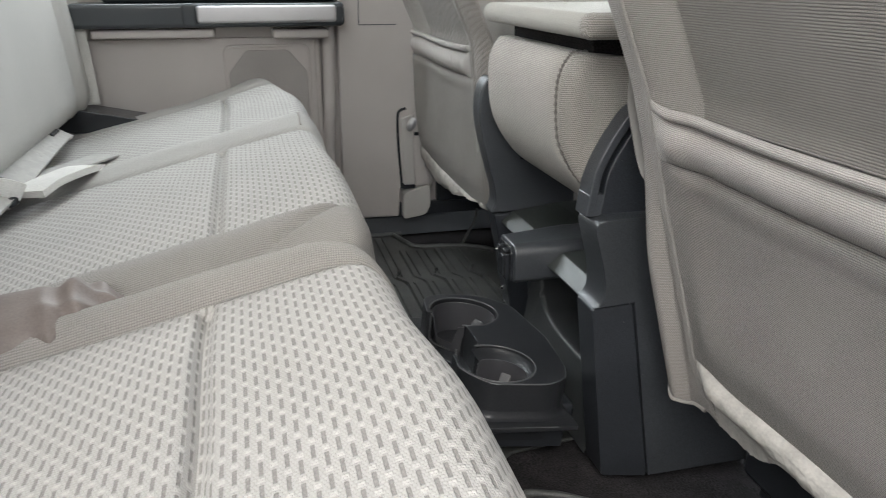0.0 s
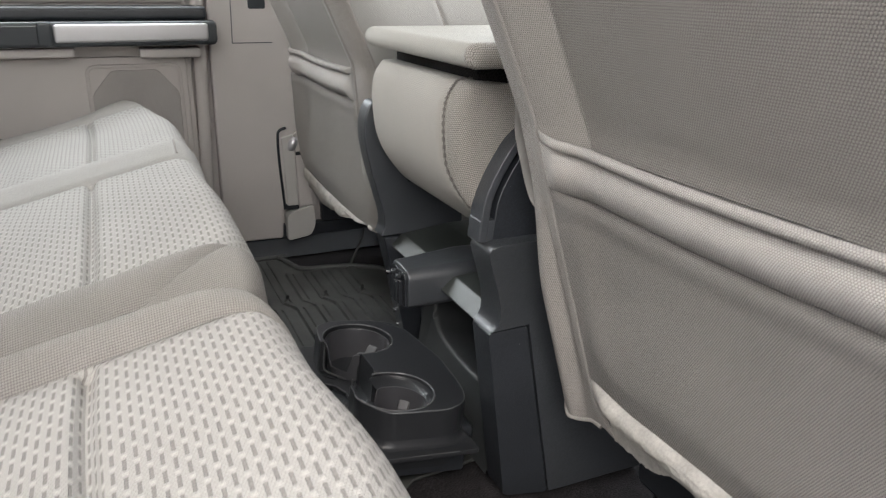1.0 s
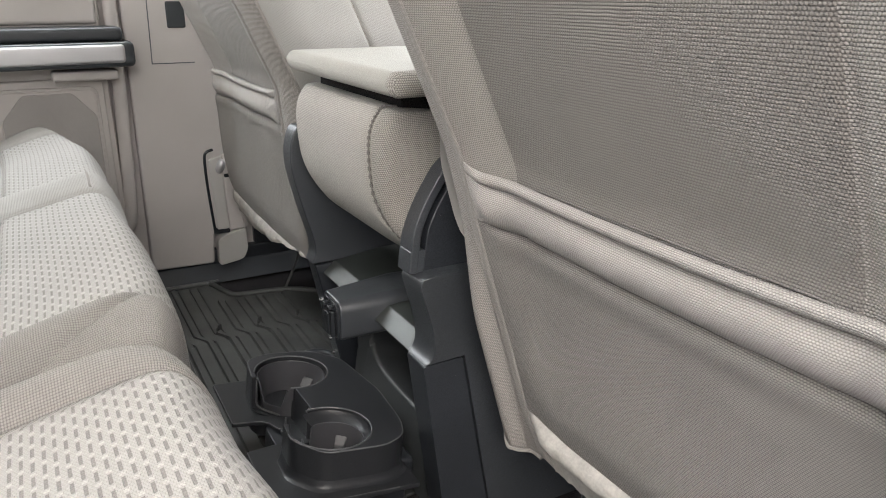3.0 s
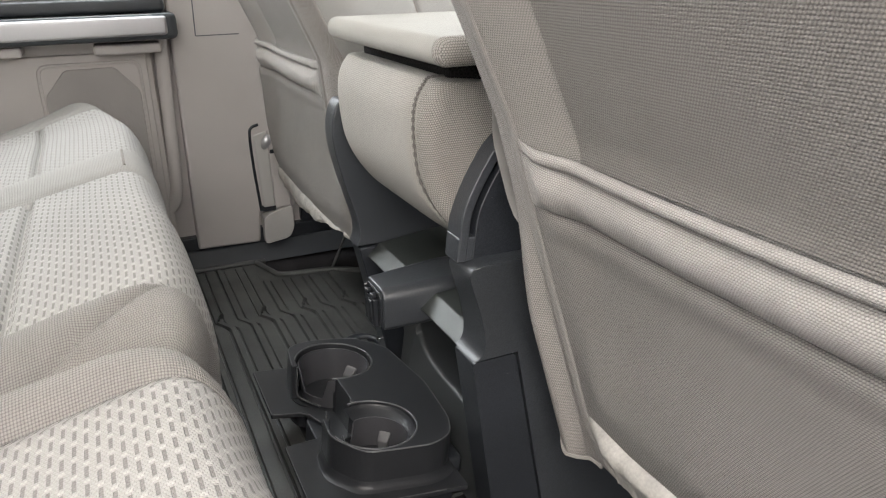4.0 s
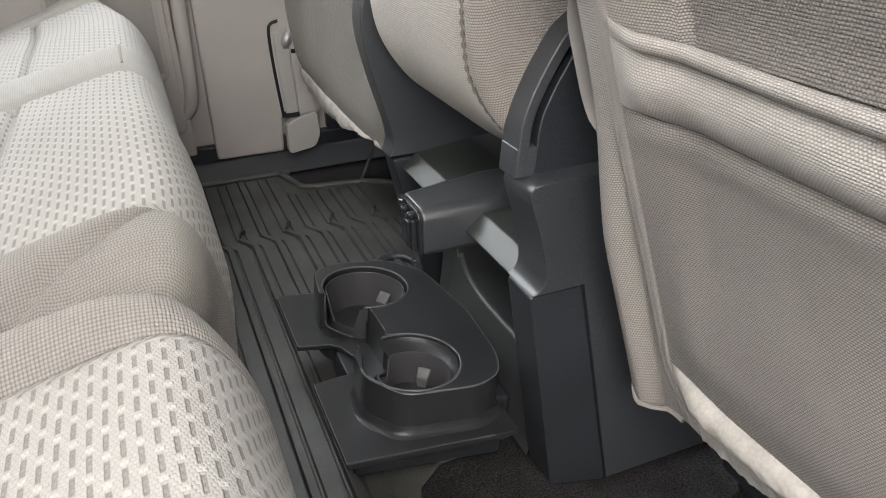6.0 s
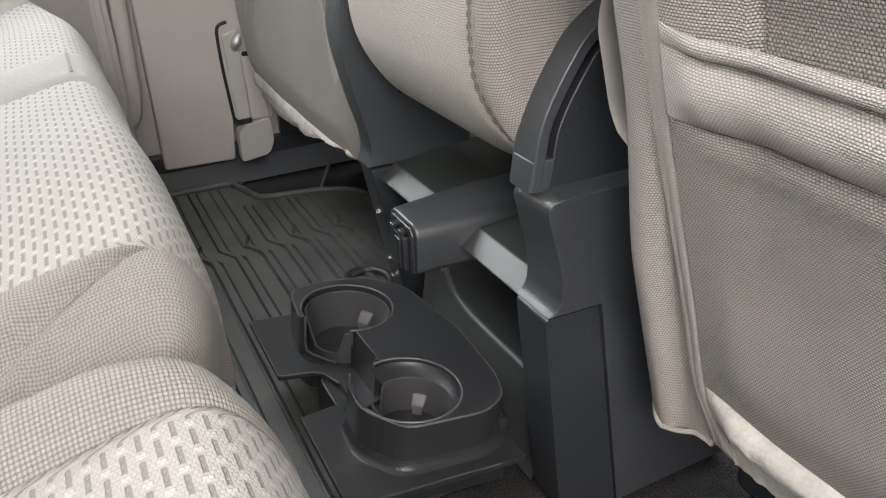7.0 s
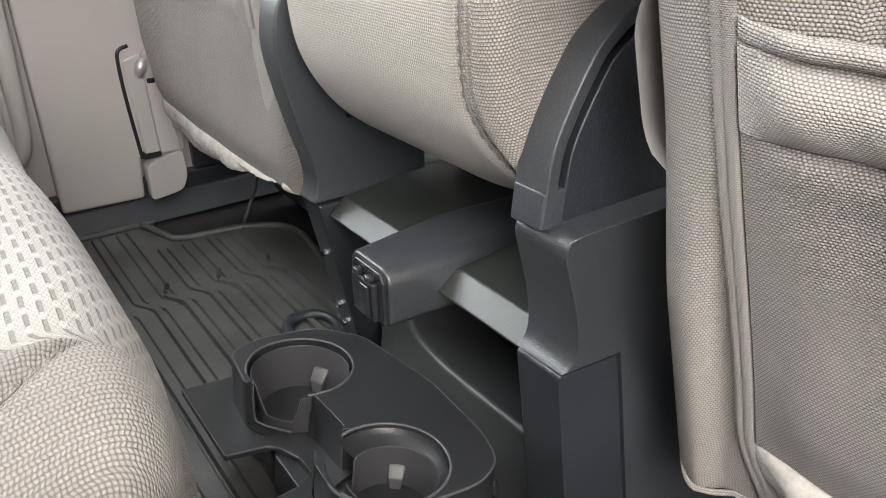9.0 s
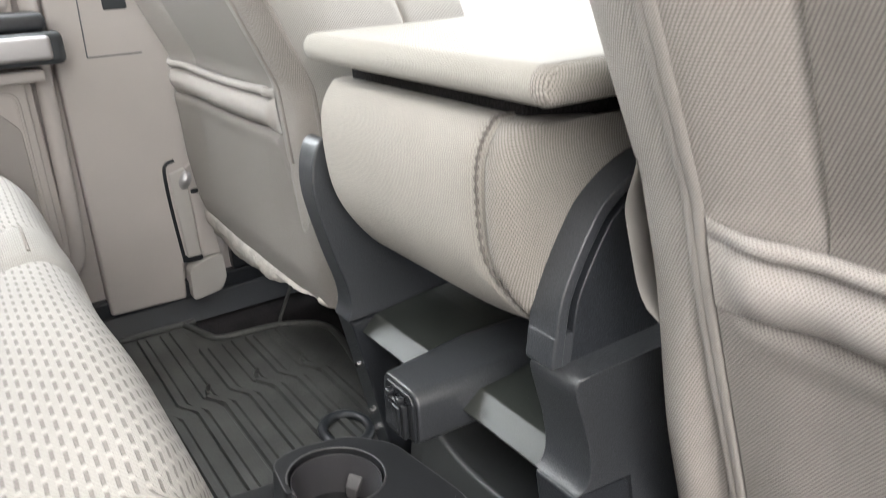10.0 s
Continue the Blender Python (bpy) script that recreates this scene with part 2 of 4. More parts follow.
def grid(rows, plan=False):
    """A sheet through rows of points; its lengths go into the UV map, in metres. plan: across the rows, the place across the cab instead."""
    bm = bmesh.new()
    uvl = bm.loops.layers.uv.new("UVMap")
    nr, nc = len(rows), len(rows[0])
    vs = [[bm.verts.new(p) for p in r] for r in rows]
    P = np.array([[tuple(p) for p in r] for r in rows])
    us, vv = np.zeros((nr, nc)), np.zeros((nr, nc))
    us[:, 1:] = np.cumsum(np.linalg.norm(np.diff(P, axis=1), axis=2), axis=1)
    vv[1:, :] = np.cumsum(np.linalg.norm(np.diff(P, axis=0), axis=2), axis=0)
    us -= us[:, nc // 2:nc // 2 + 1]
    vv = P[:, :, 1] if plan else vv - vv[nr // 2:nr // 2 + 1, :]
    for i in range(nr - 1):
        for j in range(nc - 1):
            f = bm.faces.new((vs[i][j], vs[i][j + 1], vs[i + 1][j + 1], vs[i + 1][j]))
            for lp, (a, b) in zip(f.loops, ((i, j), (i, j + 1), (i + 1, j + 1), (i + 1, j))):
                lp[uvl].uv = (us[a, b], vv[a, b])
    return bm


def rbox(x0, x1, y0, y1, z0, z1, r=0.004, seg=2):
    bm = bmesh.new()
    bmesh.ops.create_cube(bm, size=1)
    bmesh.ops.scale(bm, vec=(x1 - x0, y1 - y0, z1 - z0), verts=bm.verts)
    bmesh.ops.translate(bm, vec=((x0 + x1) / 2, (y0 + y1) / 2, (z0 + z1) / 2), verts=bm.verts)
    if r:
        bmesh.ops.bevel(bm, geom=bm.edges[:], offset=r, segments=seg, profile=0.5, affect="EDGES")
    return bm


def prism(points, axis, a, b, r=0.0, seg=2):
    """The outline, in the other two axes in order, run from a to b along the axis; its edges rounded by r."""
    bm = bmesh.new()
    put = {"x": lambda p, t: (t, p[0], p[1]), "y": lambda p, t: (p[0], t, p[1]), "z": lambda p, t: (p[0], p[1], t)}[axis]
    lo = [bm.verts.new(put(p, a)) for p in points]
    hi = [bm.verts.new(put(p, b)) for p in points]
    n = len(points)
    caps = [bm.faces.new(lo), bm.faces.new(hi)]
    for i in range(n):
        bm.faces.new((lo[i], lo[(i + 1) % n], hi[(i + 1) % n], hi[i]))
    bmesh.ops.recalc_face_normals(bm, faces=bm.faces)
    if r:
        es = [e for e in bm.edges if e.calc_face_angle(0) > radians(25)]
        bmesh.ops.bevel(bm, geom=es, offset=r, segments=seg, profile=0.5, affect="EDGES", clamp_overlap=True)
    return bm


def curve(points, n=8):
    """A smooth line through the points (Catmull-Rom)."""
    P = [Vector(p) for p in points]
    P = [P[0] * 2 - P[1]] + P + [P[-1] * 2 - P[-2]]
    out = []
    for i in range(1, len(P) - 2):
        for k in range(n):
            t = k / n
            a, b, c, d = P[i - 1:i + 3]
            out.append(0.5 * (2 * b + (c - a) * t + (2 * a - 5 * b + 4 * c - d) * t * t + (3 * b - a - 3 * c + d) * t ** 3))
    return out + [P[-2]]


def tube(points, r, sides=8, flat=1.0):
    """A cord along the points, with closed ends."""
    bm = bmesh.new()
    uvl = bm.loops.layers.uv.new("UVMap")
    P = [Vector(p) for p in points]
    rings, up, run, dist = [], None, 0.0, []
    for i, p in enumerate(P):
        d = (P[min(i + 1, len(P) - 1)] - P[max(i - 1, 0)]).normalized()
        if up is None:
            up = Vector((0, 0, 1)) if abs(d.z) < 0.9 else Vector((1, 0, 0))
        s = d.cross(up).normalized()
        up = s.cross(d).normalized()
        ri = r[i] if isinstance(r, list) else r
        rings.append([bm.verts.new(p + ri * (math.cos(a) * s + flat * math.sin(a) * up)) for a in (2 * math.pi * k / sides for k in range(sides))])
        run += (P[i] - P[i - 1]).length if i else 0
        dist.append(run)
    for i in range(len(P) - 1):
        for k in range(sides):
            f = bm.faces.new((rings[i][k], rings[i][(k + 1) % sides], rings[i + 1][(k + 1) % sides], rings[i + 1][k]))
            for lp, (a, b) in zip(f.loops, ((i, k), (i, k + 1), (i + 1, k + 1), (i + 1, k))):
                lp[uvl].uv = (dist[a], b * 2 * math.pi * (max(r) if isinstance(r, list) else r) / sides)
    bm.faces.new(rings[0][::-1])
    bm.faces.new(rings[-1])
    return bm


def smooth01(x, lo, hi):
    t = min(1.0, max(0.0, (x - lo) / (hi - lo)))
    return t * t * (3 - 2 * t)


def dip(x, c, w):
    return math.exp(-((x - c) / w) ** 2)


def span(a, b, n):
    return [a + (b - a) * i / (n - 1) for i in range(n)]


def cut(body, cutter):
    """The body mesh less the cutter's shape."""
    def tmp(bm):
        me = bpy.data.meshes.new("t")
        bm.to_mesh(me)
        bm.free()
        return new("t", me)
    a, b = tmp(body), tmp(cutter)
    mod = a.modifiers.new("cut", "BOOLEAN")
    mod.operation, mod.object, mod.solver = "DIFFERENCE", b, "EXACT"
    ev = a.evaluated_get(bpy.context.evaluated_depsgraph_get())
    bm = bmesh.new()
    bm.from_mesh(ev.to_mesh())
    bpy.data.objects.remove(a)
    bpy.data.objects.remove(b)
    return bm


def moved(bm, m):
    bmesh.ops.transform(bm, matrix=m, verts=bm.verts)
    return bm


# ---- the cab's shell ----
ground = part("ground", rbox(-3000, 3000, -3000, 3000, -1.0, -0.75, 0), CONCRETE)
tagged(ground, "pale concrete ground outside the truck", "ground", kind="structure")


def carpet():
    rows = []
    for y in span(-0.79, 0.79, 60):
        rows.append([(x, y, -0.010 + 0.0015 * noise.noise((x * 30, y * 30, 0)) - (0.0 if x < 0.9 else (x - 0.9) * -0.6)) for x in span(-0.8, 1.45, 70)])
    return grid(rows)


tagged(part("floor", carpet(), CARPET), "black carpeted cab floor with loose pile", "floor", kind="structure")
under = part("floor_pan", rbox(-0.85, 1.5, -0.82, 0.82, -0.06, -0.03, 0), PAINT)
tagged(under, "painted steel floor pan under the carpet", "floor", kind="structure")
roof = part("ceiling", rbox(-0.9, 0.95, -0.72, 0.72, 1.2, 1.25, 0.01), HEADLINER)
tagged(roof, "pale cloth headliner of the cab roof", "ceiling", kind="structure")


def wall(name, pieces, label, material=TRIM):
    e = thing(name, (pieces[0][0], pieces[0][2], pieces[0][4]), label, "wall", kind="structure")
    for p in pieces:
        part("panel", rbox(*p, 0.004), material, e)
    return e


# far side: closed doors with window openings above
wall("wall_left", [(-0.9, 1.5, 0.81, 0.87, -0.05, 0.66), (-0.9, 0.95, 0.76, 0.82, 1.12, 1.22), (-0.9, -0.68, 0.81, 0.86, 0.66, 1.12), (-0.13, 0.10, 0.81, 0.86, 0.66, 1.12)], "grey trimmed cab side with window openings")
wall("wall_right", [(0.0, 1.5, -0.87, -0.81, -0.05, 0.66), (-0.9, 0.95, -0.82, -0.76, 1.12, 1.22), (0.0, 0.10, -0.86, -0.81, 0.66, 1.12), (-0.9, -0.72, -0.87, -0.81, -0.05, 1.12)], "grey trimmed cab side with an open rear doorway")
wall("wall_back", [(-0.94, -0.9, -0.8, 0.8, -0.05, 0.72), (-0.94, -0.9, -0.8, 0.8, 1.08, 1.22)], "grey trimmed back of the cab below its window")
wall("dashboard", [(1.15, 1.5, -0.8, 0.8, -0.05, 0.72)], "dark dashboard across the front of the cab", BLACK)


kick = thing("sill_trim", (0.3, 0.80, 0.0), "black sill and kick trim below the pillar", "sill trim", kind="structure")
part("sill", rbox(-0.72, 1.1, 0.79, 0.812, -0.008, 0.06, 0.004), BLACK, kick)
part("kick_panel", rbox(0.062, 1.1, 0.79, 0.812, 0.06, 0.42, 0.004), BLACK, kick)

# ---- rubber floor mat ----
def ribbon(pts, w, z0, z1):
    """A raised strip of width w along points on the ground plane, with sloped flanks."""
    bm = bmesh.new()
    rows = []
    P = [Vector((p[0], p[1], 0)) for p in pts]
    for i, p in enumerate(P):
        d = (P[min(i + 1, len(P) - 1)] - P[max(i - 1, 0)]).normalized()
        n = Vector((d.y, -d.x, 0))
        rows.append([bm.verts.new((*(p + n * o)[:2], z)) for o, z in ((-w / 2, z0), (-w / 2 + 0.0022, z1), (w / 2 - 0.0022, z1), (w / 2, z0))])
    for a, b in zip(rows, rows[1:]):
        for k in range(3):
            bm.faces.new((a[k], a[k + 1], b[k + 1], b[k]))
    for r in (rows[0], rows[-1][::-1]):
        bm.faces.new(r)
    bmesh.ops.recalc_face_normals(bm, faces=bm.faces)
    return bm


mat_thing = thing("floor_mat", (-0.1, 0.3, -0.008), "black ribbed rubber floor mat over the carpet", "floor mat")
part("sheet", prism([(-0.62, -0.74), (-0.12, -0.74), (-0.105, -0.17), (-0.09, -0.127), (-0.062, -0.106), (0.04, -0.095), (0.115, 0.18), (0.143, 0.5), (0.147, 0.575), (0.128, 0.614), (0.075, 0.644), (-0.012, 0.657), (-0.034, 0.69), (-0.05, 0.752), (-0.62, 0.758)], "z", -0.0085, -0.0034, 0.002), RUBBER, mat_thing)
for k in range(-2, 3):
    jx = -0.1135 + 0.076 * k
    near = -0.7 if k < 0 else 0.12
    end = (0.74, 0.74, 0.735, 0.638, 0.632)[k + 2]
    def jog(x, far):
        """Plan of a strip that steps sideways half way across the cab."""
        return [(x, near), (x, 0.452), (x - 0.003, 0.460), (x - 0.015, 0.480), (x - 0.018, 0.488)] + ([(x - 0.018, far)] if far else [])
    for x, w in ((jx + 0.0197, 0.0235), (jx + 0.0592, 0.0235)):
        part("slab", ribbon(jog(x, end), w, -0.0042, 0.0004), RUBBER, mat_thing)
    part("rib", ribbon(jog(jx, end), 0.0125, -0.0042, 0.0034), RUBBER, mat_thing)
    part("rib", ribbon(jog(jx + 0.0395, 0), 0.0125, -0.0042, 0.0034), RUBBER, mat_thing)
    part("slab", ribbon([(jx + 0.0215, 0.489), (jx + 0.0215, end)], 0.0165, -0.0042, -0.0004), RUBBER, mat_thing)
    part("stud", ribbon([(jx + 0.0215, 0.489), (jx + 0.0215, 0.500), (jx + 0.0235, 0.506), (jx + 0.031, 0.514)], 0.0060, -0.0042, 0.0062), RUBBER, mat_thing)
part("border", tube(curve([(-0.6, 0.757, -0.001), (-0.08, 0.752, -0.001), (-0.052, 0.742, -0.001), (-0.034, 0.69, -0.001), (-0.014, 0.658, -0.001), (0.073, 0.643, -0.001), (0.127, 0.612, -0.001), (0.146, 0.573, -0.001), (0.141, 0.51, -0.001), (0.127, 0.43, -0.001), (0.112, 0.25, -0.001)], 6), 0.006, 10), RUBBER, mat_thing, "raised rounded mat edge")
part("edge_bead", tube(curve([(-0.10, -0.60, 0.0), (-0.10, -0.30, 0.0), (-0.085, -0.20, 0.0), (-0.048, -0.203, 0.002), (-0.015, -0.224, 0.002), (0.007, -0.237, 0.002), (0.018, -0.255, 0.001), (0.02, -0.34, 0.0)], 6), 0.005, 8), RUBBER, mat_thing, "raised rounded mat edge")
part("corner_edge", tube(curve([(0.075, 0.628, -0.002), (0.086, 0.65, 0.002), (0.104, 0.662, 0.026), (0.118, 0.662, 0.055), (0.122, 0.664, 0.075)], 6), 0.003, 8), RUBBER, mat_thing, "raised corner edge of the mat")
part("sill_lip", prism([(0.752, -0.004), (0.80, -0.004), (0.80, 0.035), (0.785, 0.03), (0.768, 0.012)], "x", -0.62, 0.4, 0.003), BLACK, mat_thing, "black lip rising to the door sill")

# ---- centre console ----
console = thing("centre_console", (0.06, 0.0, -0.008), "black plastic rear of the centre console with a shelf", "console")
YR, YL = -0.137, 0.152      # inner faces of the two towers
# near tower, leaning back as it rises
def tower_side(bm, sink):
    """Lets the outer side of the tower splay forward from its back edge."""
    for v in bm.verts:
        if v.co.y < -0.16:
            v.co.y = -0.181 - 0.32 * min(0.0405, max(0.0, v.co.x - 0.024 + 0.126 * v.co.z)) + sink
    return bm


part("tower", tower_side(prism([(0.024, 0.0), (-0.0037, 0.2195), (0.0365, 0.2285), (0.0765, 0.0)], "y", -0.181, YR, 0.0035, 3), 0.0), BLACK, console)
shell = prism([(-0.003, 0.2218), (0.0015, 0.2240), (0.005, 0.2285), (0.007, 0.2345), (0.0075, 0.242), (0.0068, 0.252), (0.0035, 0.270), (-0.002, 0.290), (-0.0062, 0.305), (-0.0078, 0.313), (-0.005, 0.3205), (0.006, 0.324), (0.22, 0.325), (0.22, 0.0), (0.0789, 0.0), (0.0389, 0.2306)], "y", -0.181, YR, 0.0)
tower_side(shell, -0.0008)
crest = [e for e in shell.edges if len(e.link_faces) == 2 and e.calc_face_angle(0) > radians(60) and all(v.co.x < 0.03 or v.co.z > 0.32 for v in e.verts)]
bmesh.ops.bevel(shell, geom=crest, offset=0.0048, segments=4, profile=0.5, affect="EDGES", clamp_overlap=True)
part("tower_shell", shell, BLACK_HEAD, console, "black tower shell with a scooped back")
# arms
RIM = curve([(-0.012, 0, 0.322), (-0.009, 0, 0.346), (-0.005, 0, 0.37), (0.004, 0, 0.391), (0.017, 0, 0.413), (0.033, 0, 0.433), (0.065, 0, 0.452), (0.11, 0, 0.462), (0.17, 0, 0.466)], 5)


def inset(line, d):
    out = []
    for i, p in enumerate(line):
        t = (line[min(i + 1, len(line) - 1)] - line[max(i - 1, 0)]).normalized()
        out.append(p + d * Vector((t.z, 0, -t.x)))
    return out


def arm_plate(outer, y0, y1, r):
    return prism([(p.x, p.z) for p in outer] + [(0.19, outer[-1].z), (0.19, 0.322), (outer[0].x + 0.004, 0.322)], "y", y0, y1, r)


arm = part("arm", arm_plate(inset(RIM, 0.006), -0.150, YR, 0.0), ARM_GREY, console)
inner = inset(RIM, 0.0095)
part("rim", prism([(p.x, p.z) for p in RIM] + [(p.x, p.z) for p in inner[::-1]], "y", -0.1665, YR, 0.0018), ARM_GREY, arm, "raised rim of the arm")
part("outer_plate", arm_plate(inset(RIM, 0.0152), -0.1665, -0.150, 0.0016), BLACK, arm)
part("neck", prism([(-0.0125, 0.3215), (-0.0098, 0.346), (0.012, 0.346), (0.012, 0.3215)], "y", -0.1660, YR - 0.0005, 0.002), ARM_GREY, arm)
LEFT = curve([(-0.012, 0, 0.229), (-0.006, 0, 0.245), (-0.008, 0, 0.268), (-0.016, 0, 0.296), (-0.026, 0, 0.335), (-0.033, 0, 0.37), (-0.033, 0, 0.398), (-0.026, 0, 0.421), (-0.016, 0, 0.428), (-0.004, 0, 0.42), (0.012, 0, 0.40), (0.05, 0, 0.395), (0.12, 0, 0.40)], 4)
arm2 = part("arm", prism([(p.x, p.z) for p in LEFT] + [(0.12, 0.229)], "y", YL + 0.002, 0.188, 0.003), ARM_GREY, console)
tower2 = prism([(0.036, 0.0), (0.006, 0.16), (-0.008, 0.2275), (0.2, 0.2275), (0.2, 0.0)], "y", YL, 0.19, 0.003)
part("tower", tower2, BLACK, console)
for z in (0.165, 0.10, 0.075):
    bolt = bmesh.new()
    bmesh.ops.create_cone(bolt, cap_ends=True, segments=12, radius1=0.0035, radius2=0.003, depth=0.004)
    part("bolt", moved(bolt, pose(0.002 + 0.17 * (0.17 - z), 0.172, z, 0, -80, 0)), CHROME, console)
cap = bmesh.new()
bmesh.ops.create_cone(cap, cap_ends=True, segments=16, radius1=0.004, radius2=0.003, depth=0.003)
part("bolt", moved(cap, pose(0.034, YL + 0.001, 0.312, 90, 0, 0)), BLACK_SMOOTH, console)
# shelf between the towers, its sloped front strip, and the dark bin below
part("shelf", prism([(0.002, 0.2155), (0.0205, 0.2318), (0.09, 0.2405), (0.24, 0.243), (0.24, 0.225), (0.03, 0.214), (0.012, 0.208)], "y", YR + 0.0005, YL - 0.0005, 0.0014), BLACK_SHELF, console, "black shelf with a sloped front edge", smooth=False)
part("shelf_back", prism([(0.165, 0.24), (0.16, 0.29), (0.2, 0.33), (0.24, 0.33), (0.24, 0.24)], "y", YR + 0.001, YL - 0.001, 0.004), BLACK, console)
part("bin_wall", rbox(0.15, 0.16, YR + 0.001, YL - 0.001, 0.0, 0.222, 0.001), BLACK, console, "dark back wall of the open bin")
lip = curve([(0.05, 0.117, 0.19), (0.05, 0.106, 0.125), (0.05, 0.094, 0.1), (0.05, 0.070, 0.085), (0.05, 0.015, 0.079), (0.05, -0.09, 0.08), (0.05, YR + 0.001, 0.08)], 6)
low = bmesh.new()
front = [low.verts.new((p.x, p.y, p.z)) for p in lip]
round_ = [low.verts.new((p.x + 0.010, p.y, p.z + 0.005)) for p in lip]
foot = [low.verts.new((0.022, p.y, 0.0)) for p in lip]
back = [low.verts.new((0.14, p.y, p.z - 0.01)) for p in lip]
for i in range(len(lip) - 1):
    low.faces.new((front[i], front[i + 1], foot[i + 1], foot[i]))
    low.faces.new((round_[i], round_[i + 1], front[i + 1], front[i]))
    low.faces.new((back[i], back[i + 1], round_[i + 1], round_[i]))
bmesh.ops.recalc_face_normals(low, faces=low.faces)
part("bin_lip", low, LIP_GREY, console, "grey lower lip of the open bin")
side = prism([(0.058, 0.0), (0.04, 0.208), (0.07, 0.208), (0.07, 0.0)], "y", 0.112, YL - 0.0005, 0.002)
part("bin_side", side, ARM_GREY, console)
# power outlet housing
house = bmesh.new()
section = [(0.026, 0.193), (0.029, 0.196), (0.030, 0.200), (0.030, 0.229), (0.0285, 0.236), (0.0245, 0.241), (0.018, 0.243)]
section = section + [(-y, z) for y, z in section[::-1]]
rings = []
for x, trim in ((-0.0395, 0.0028), (-0.040, 0.0018), (-0.0392, 0.0006), (-0.037, 0.0), (-0.01, 0.0), (0.02, 0.0), (0.05, 0.0), (0.09, 0.0), (0.15, 0.0)):
    t = min(1.0, max(0.0, (x + 0.04) / 0.09))
    lift = 0.0045 * t - 0.004 * smooth01(x, 0.06, 0.15)
    rings.append([house.verts.new((x, (y - math.copysign(trim, y)) * (1 + 0.35 * t), 0.217 + (z - 0.217) * (1 - trim / 0.026) + lift)) for y, z in section])
for p, q in zip(rings, rings[1:]):
    for k in range(len(section)):
        house.faces.new((p[k - 1], p[k], q[k], q[k - 1]))
house.faces.new(rings[0])
house.faces.new(rings[-1][::-1])
bmesh.ops.recalc_face_normals(house, faces=house.faces)
housing = part("outlet_housing", house, BLACK_HEAD, console, "rounded black power outlet housing")
part("cover_rim", prism([(-0.025, 0.194), (-0.025, 0.232), (-0.020, 0.239), (0.018, 0.239), (0.023, 0.232), (0.023, 0.194)], "x", -0.0425, -0.039, 0.001), BLACK_SMOOTH, housing)
part("outlet_cover", rbox(-0.0475, -0.042, -0.017, 0.017, 0.194, 0.229, 0.002, 2), BLACK_SMOOTH, housing, "small black flap over the socket")
part("cover_rib", rbox(-0.050, -0.047, -0.012, 0.0, 0.197, 0.226, 0.001, 1), BLACK_SMOOTH, housing)
for y in (-0.009, 0.009):
    part("hinge_knuckle", rbox(-0.049, -0.042, y - 0.004, y + 0.004, 0.229, 0.235, 0.0015, 1), BLACK_SMOOTH, housing)

# ---- fold-out cup holder ----
CUP = Matrix.Translation((0, 0, 0.052)) @ Matrix.Rotation(radians(6.5), 4, "Y") @ Matrix.Diagonal((-1, 1, 1, 1))      # u runs to the rear
cup = thing("cup_holder", (-0.08, 0.0, -0.003), "black plastic double cup holder folded down over the mat", "cup holder")


def outline(pts, r=0.008, n=4):
    """The polygon with its corners rounded."""
    out = []
    for i, p in enumerate(pts):
        a, b, c = Vector(pts[i - 1]), Vector(p), Vector(pts[(i + 1) % len(pts)])
        ra = min(r, (a - b).length * 0.45, (c - b).length * 0.45)
        s, e = b + (a - b).normalized() * ra, b + (c - b).normalized() * ra
        for k in range(n + 1):
            t = k / n
            q = s * (1 - t) ** 2 + b * 2 * t * (1 - t) + e * t * t
            out.append((q.x, q.y))
    return out


def disc(c, r, n=40):
    return [(c[0] + r * math.cos(2 * math.pi * k / n), c[1] + r * math.sin(2 * math.pi * k / n)) for k in range(n)]


def flip(bm):
    bmesh.ops.transform(bm, matrix=CUP, verts=bm.verts)
    bmesh.ops.recalc_face_normals(bm, faces=bm.faces)
    return bm


tray = prism(outline([(0.166, -0.148), (-0.006, -0.150), (-0.006, 0.165), (0.166, 0.165), (0.166, 0.05), (0.125, 0.044), (0.112, 0.018), (0.112, -0.006), (0.13, -0.016), (0.166, -0.022)], 0.0022), "z", -0.006, 0.0, 0.001)
part("tray", flip(tray), BLACK_CUP, cup)
part("tray_edge", flip(tube([(0.12, 0.1645, -0.0008), (0.1645, 0.1645, -0.0008), (0.1655, 0.1635, -0.0008), (0.1655, 0.0515, -0.0008), (0.164, 0.0502, -0.0008), (0.131, 0.0455, -0.0008), (0.121, 0.038, -0.0008), (0.1125, 0.018, -0.0008)], 0.0010, 6)), BEAD, cup, "moulded tray edge with its highlight in the colour")
part("tray_edge", flip(tube([(0.131, -0.0165, -0.0008), (0.1655, -0.0225, -0.0008), (0.1655, -0.146, -0.0008), (0.02, -0.149, -0.0008)], 0.0010, 6)), BEAD, cup, "moulded tray edge with its highlight in the colour")
C1, C2 = (0.0795, 0.083), (0.081, -0.0745)
H = 0.047
BODY = outline([(0.128, 0.136), (0.135, 0.080), (0.128, 0.060), (0.098, 0.046), (0.090, 0.037), (0.088, -0.021), (0.105, -0.030), (0.130, -0.036), (0.134, -0.088), (0.108, -0.126), (0.030, -0.131), (0.004, -0.118), (-0.008, -0.085), (-0.014, 0.0), (0.0, 0.105), (0.035, 0.142), (0.095, 0.148)], 0.014)
body = prism(BODY, "z", -0.03, H, 0.0)
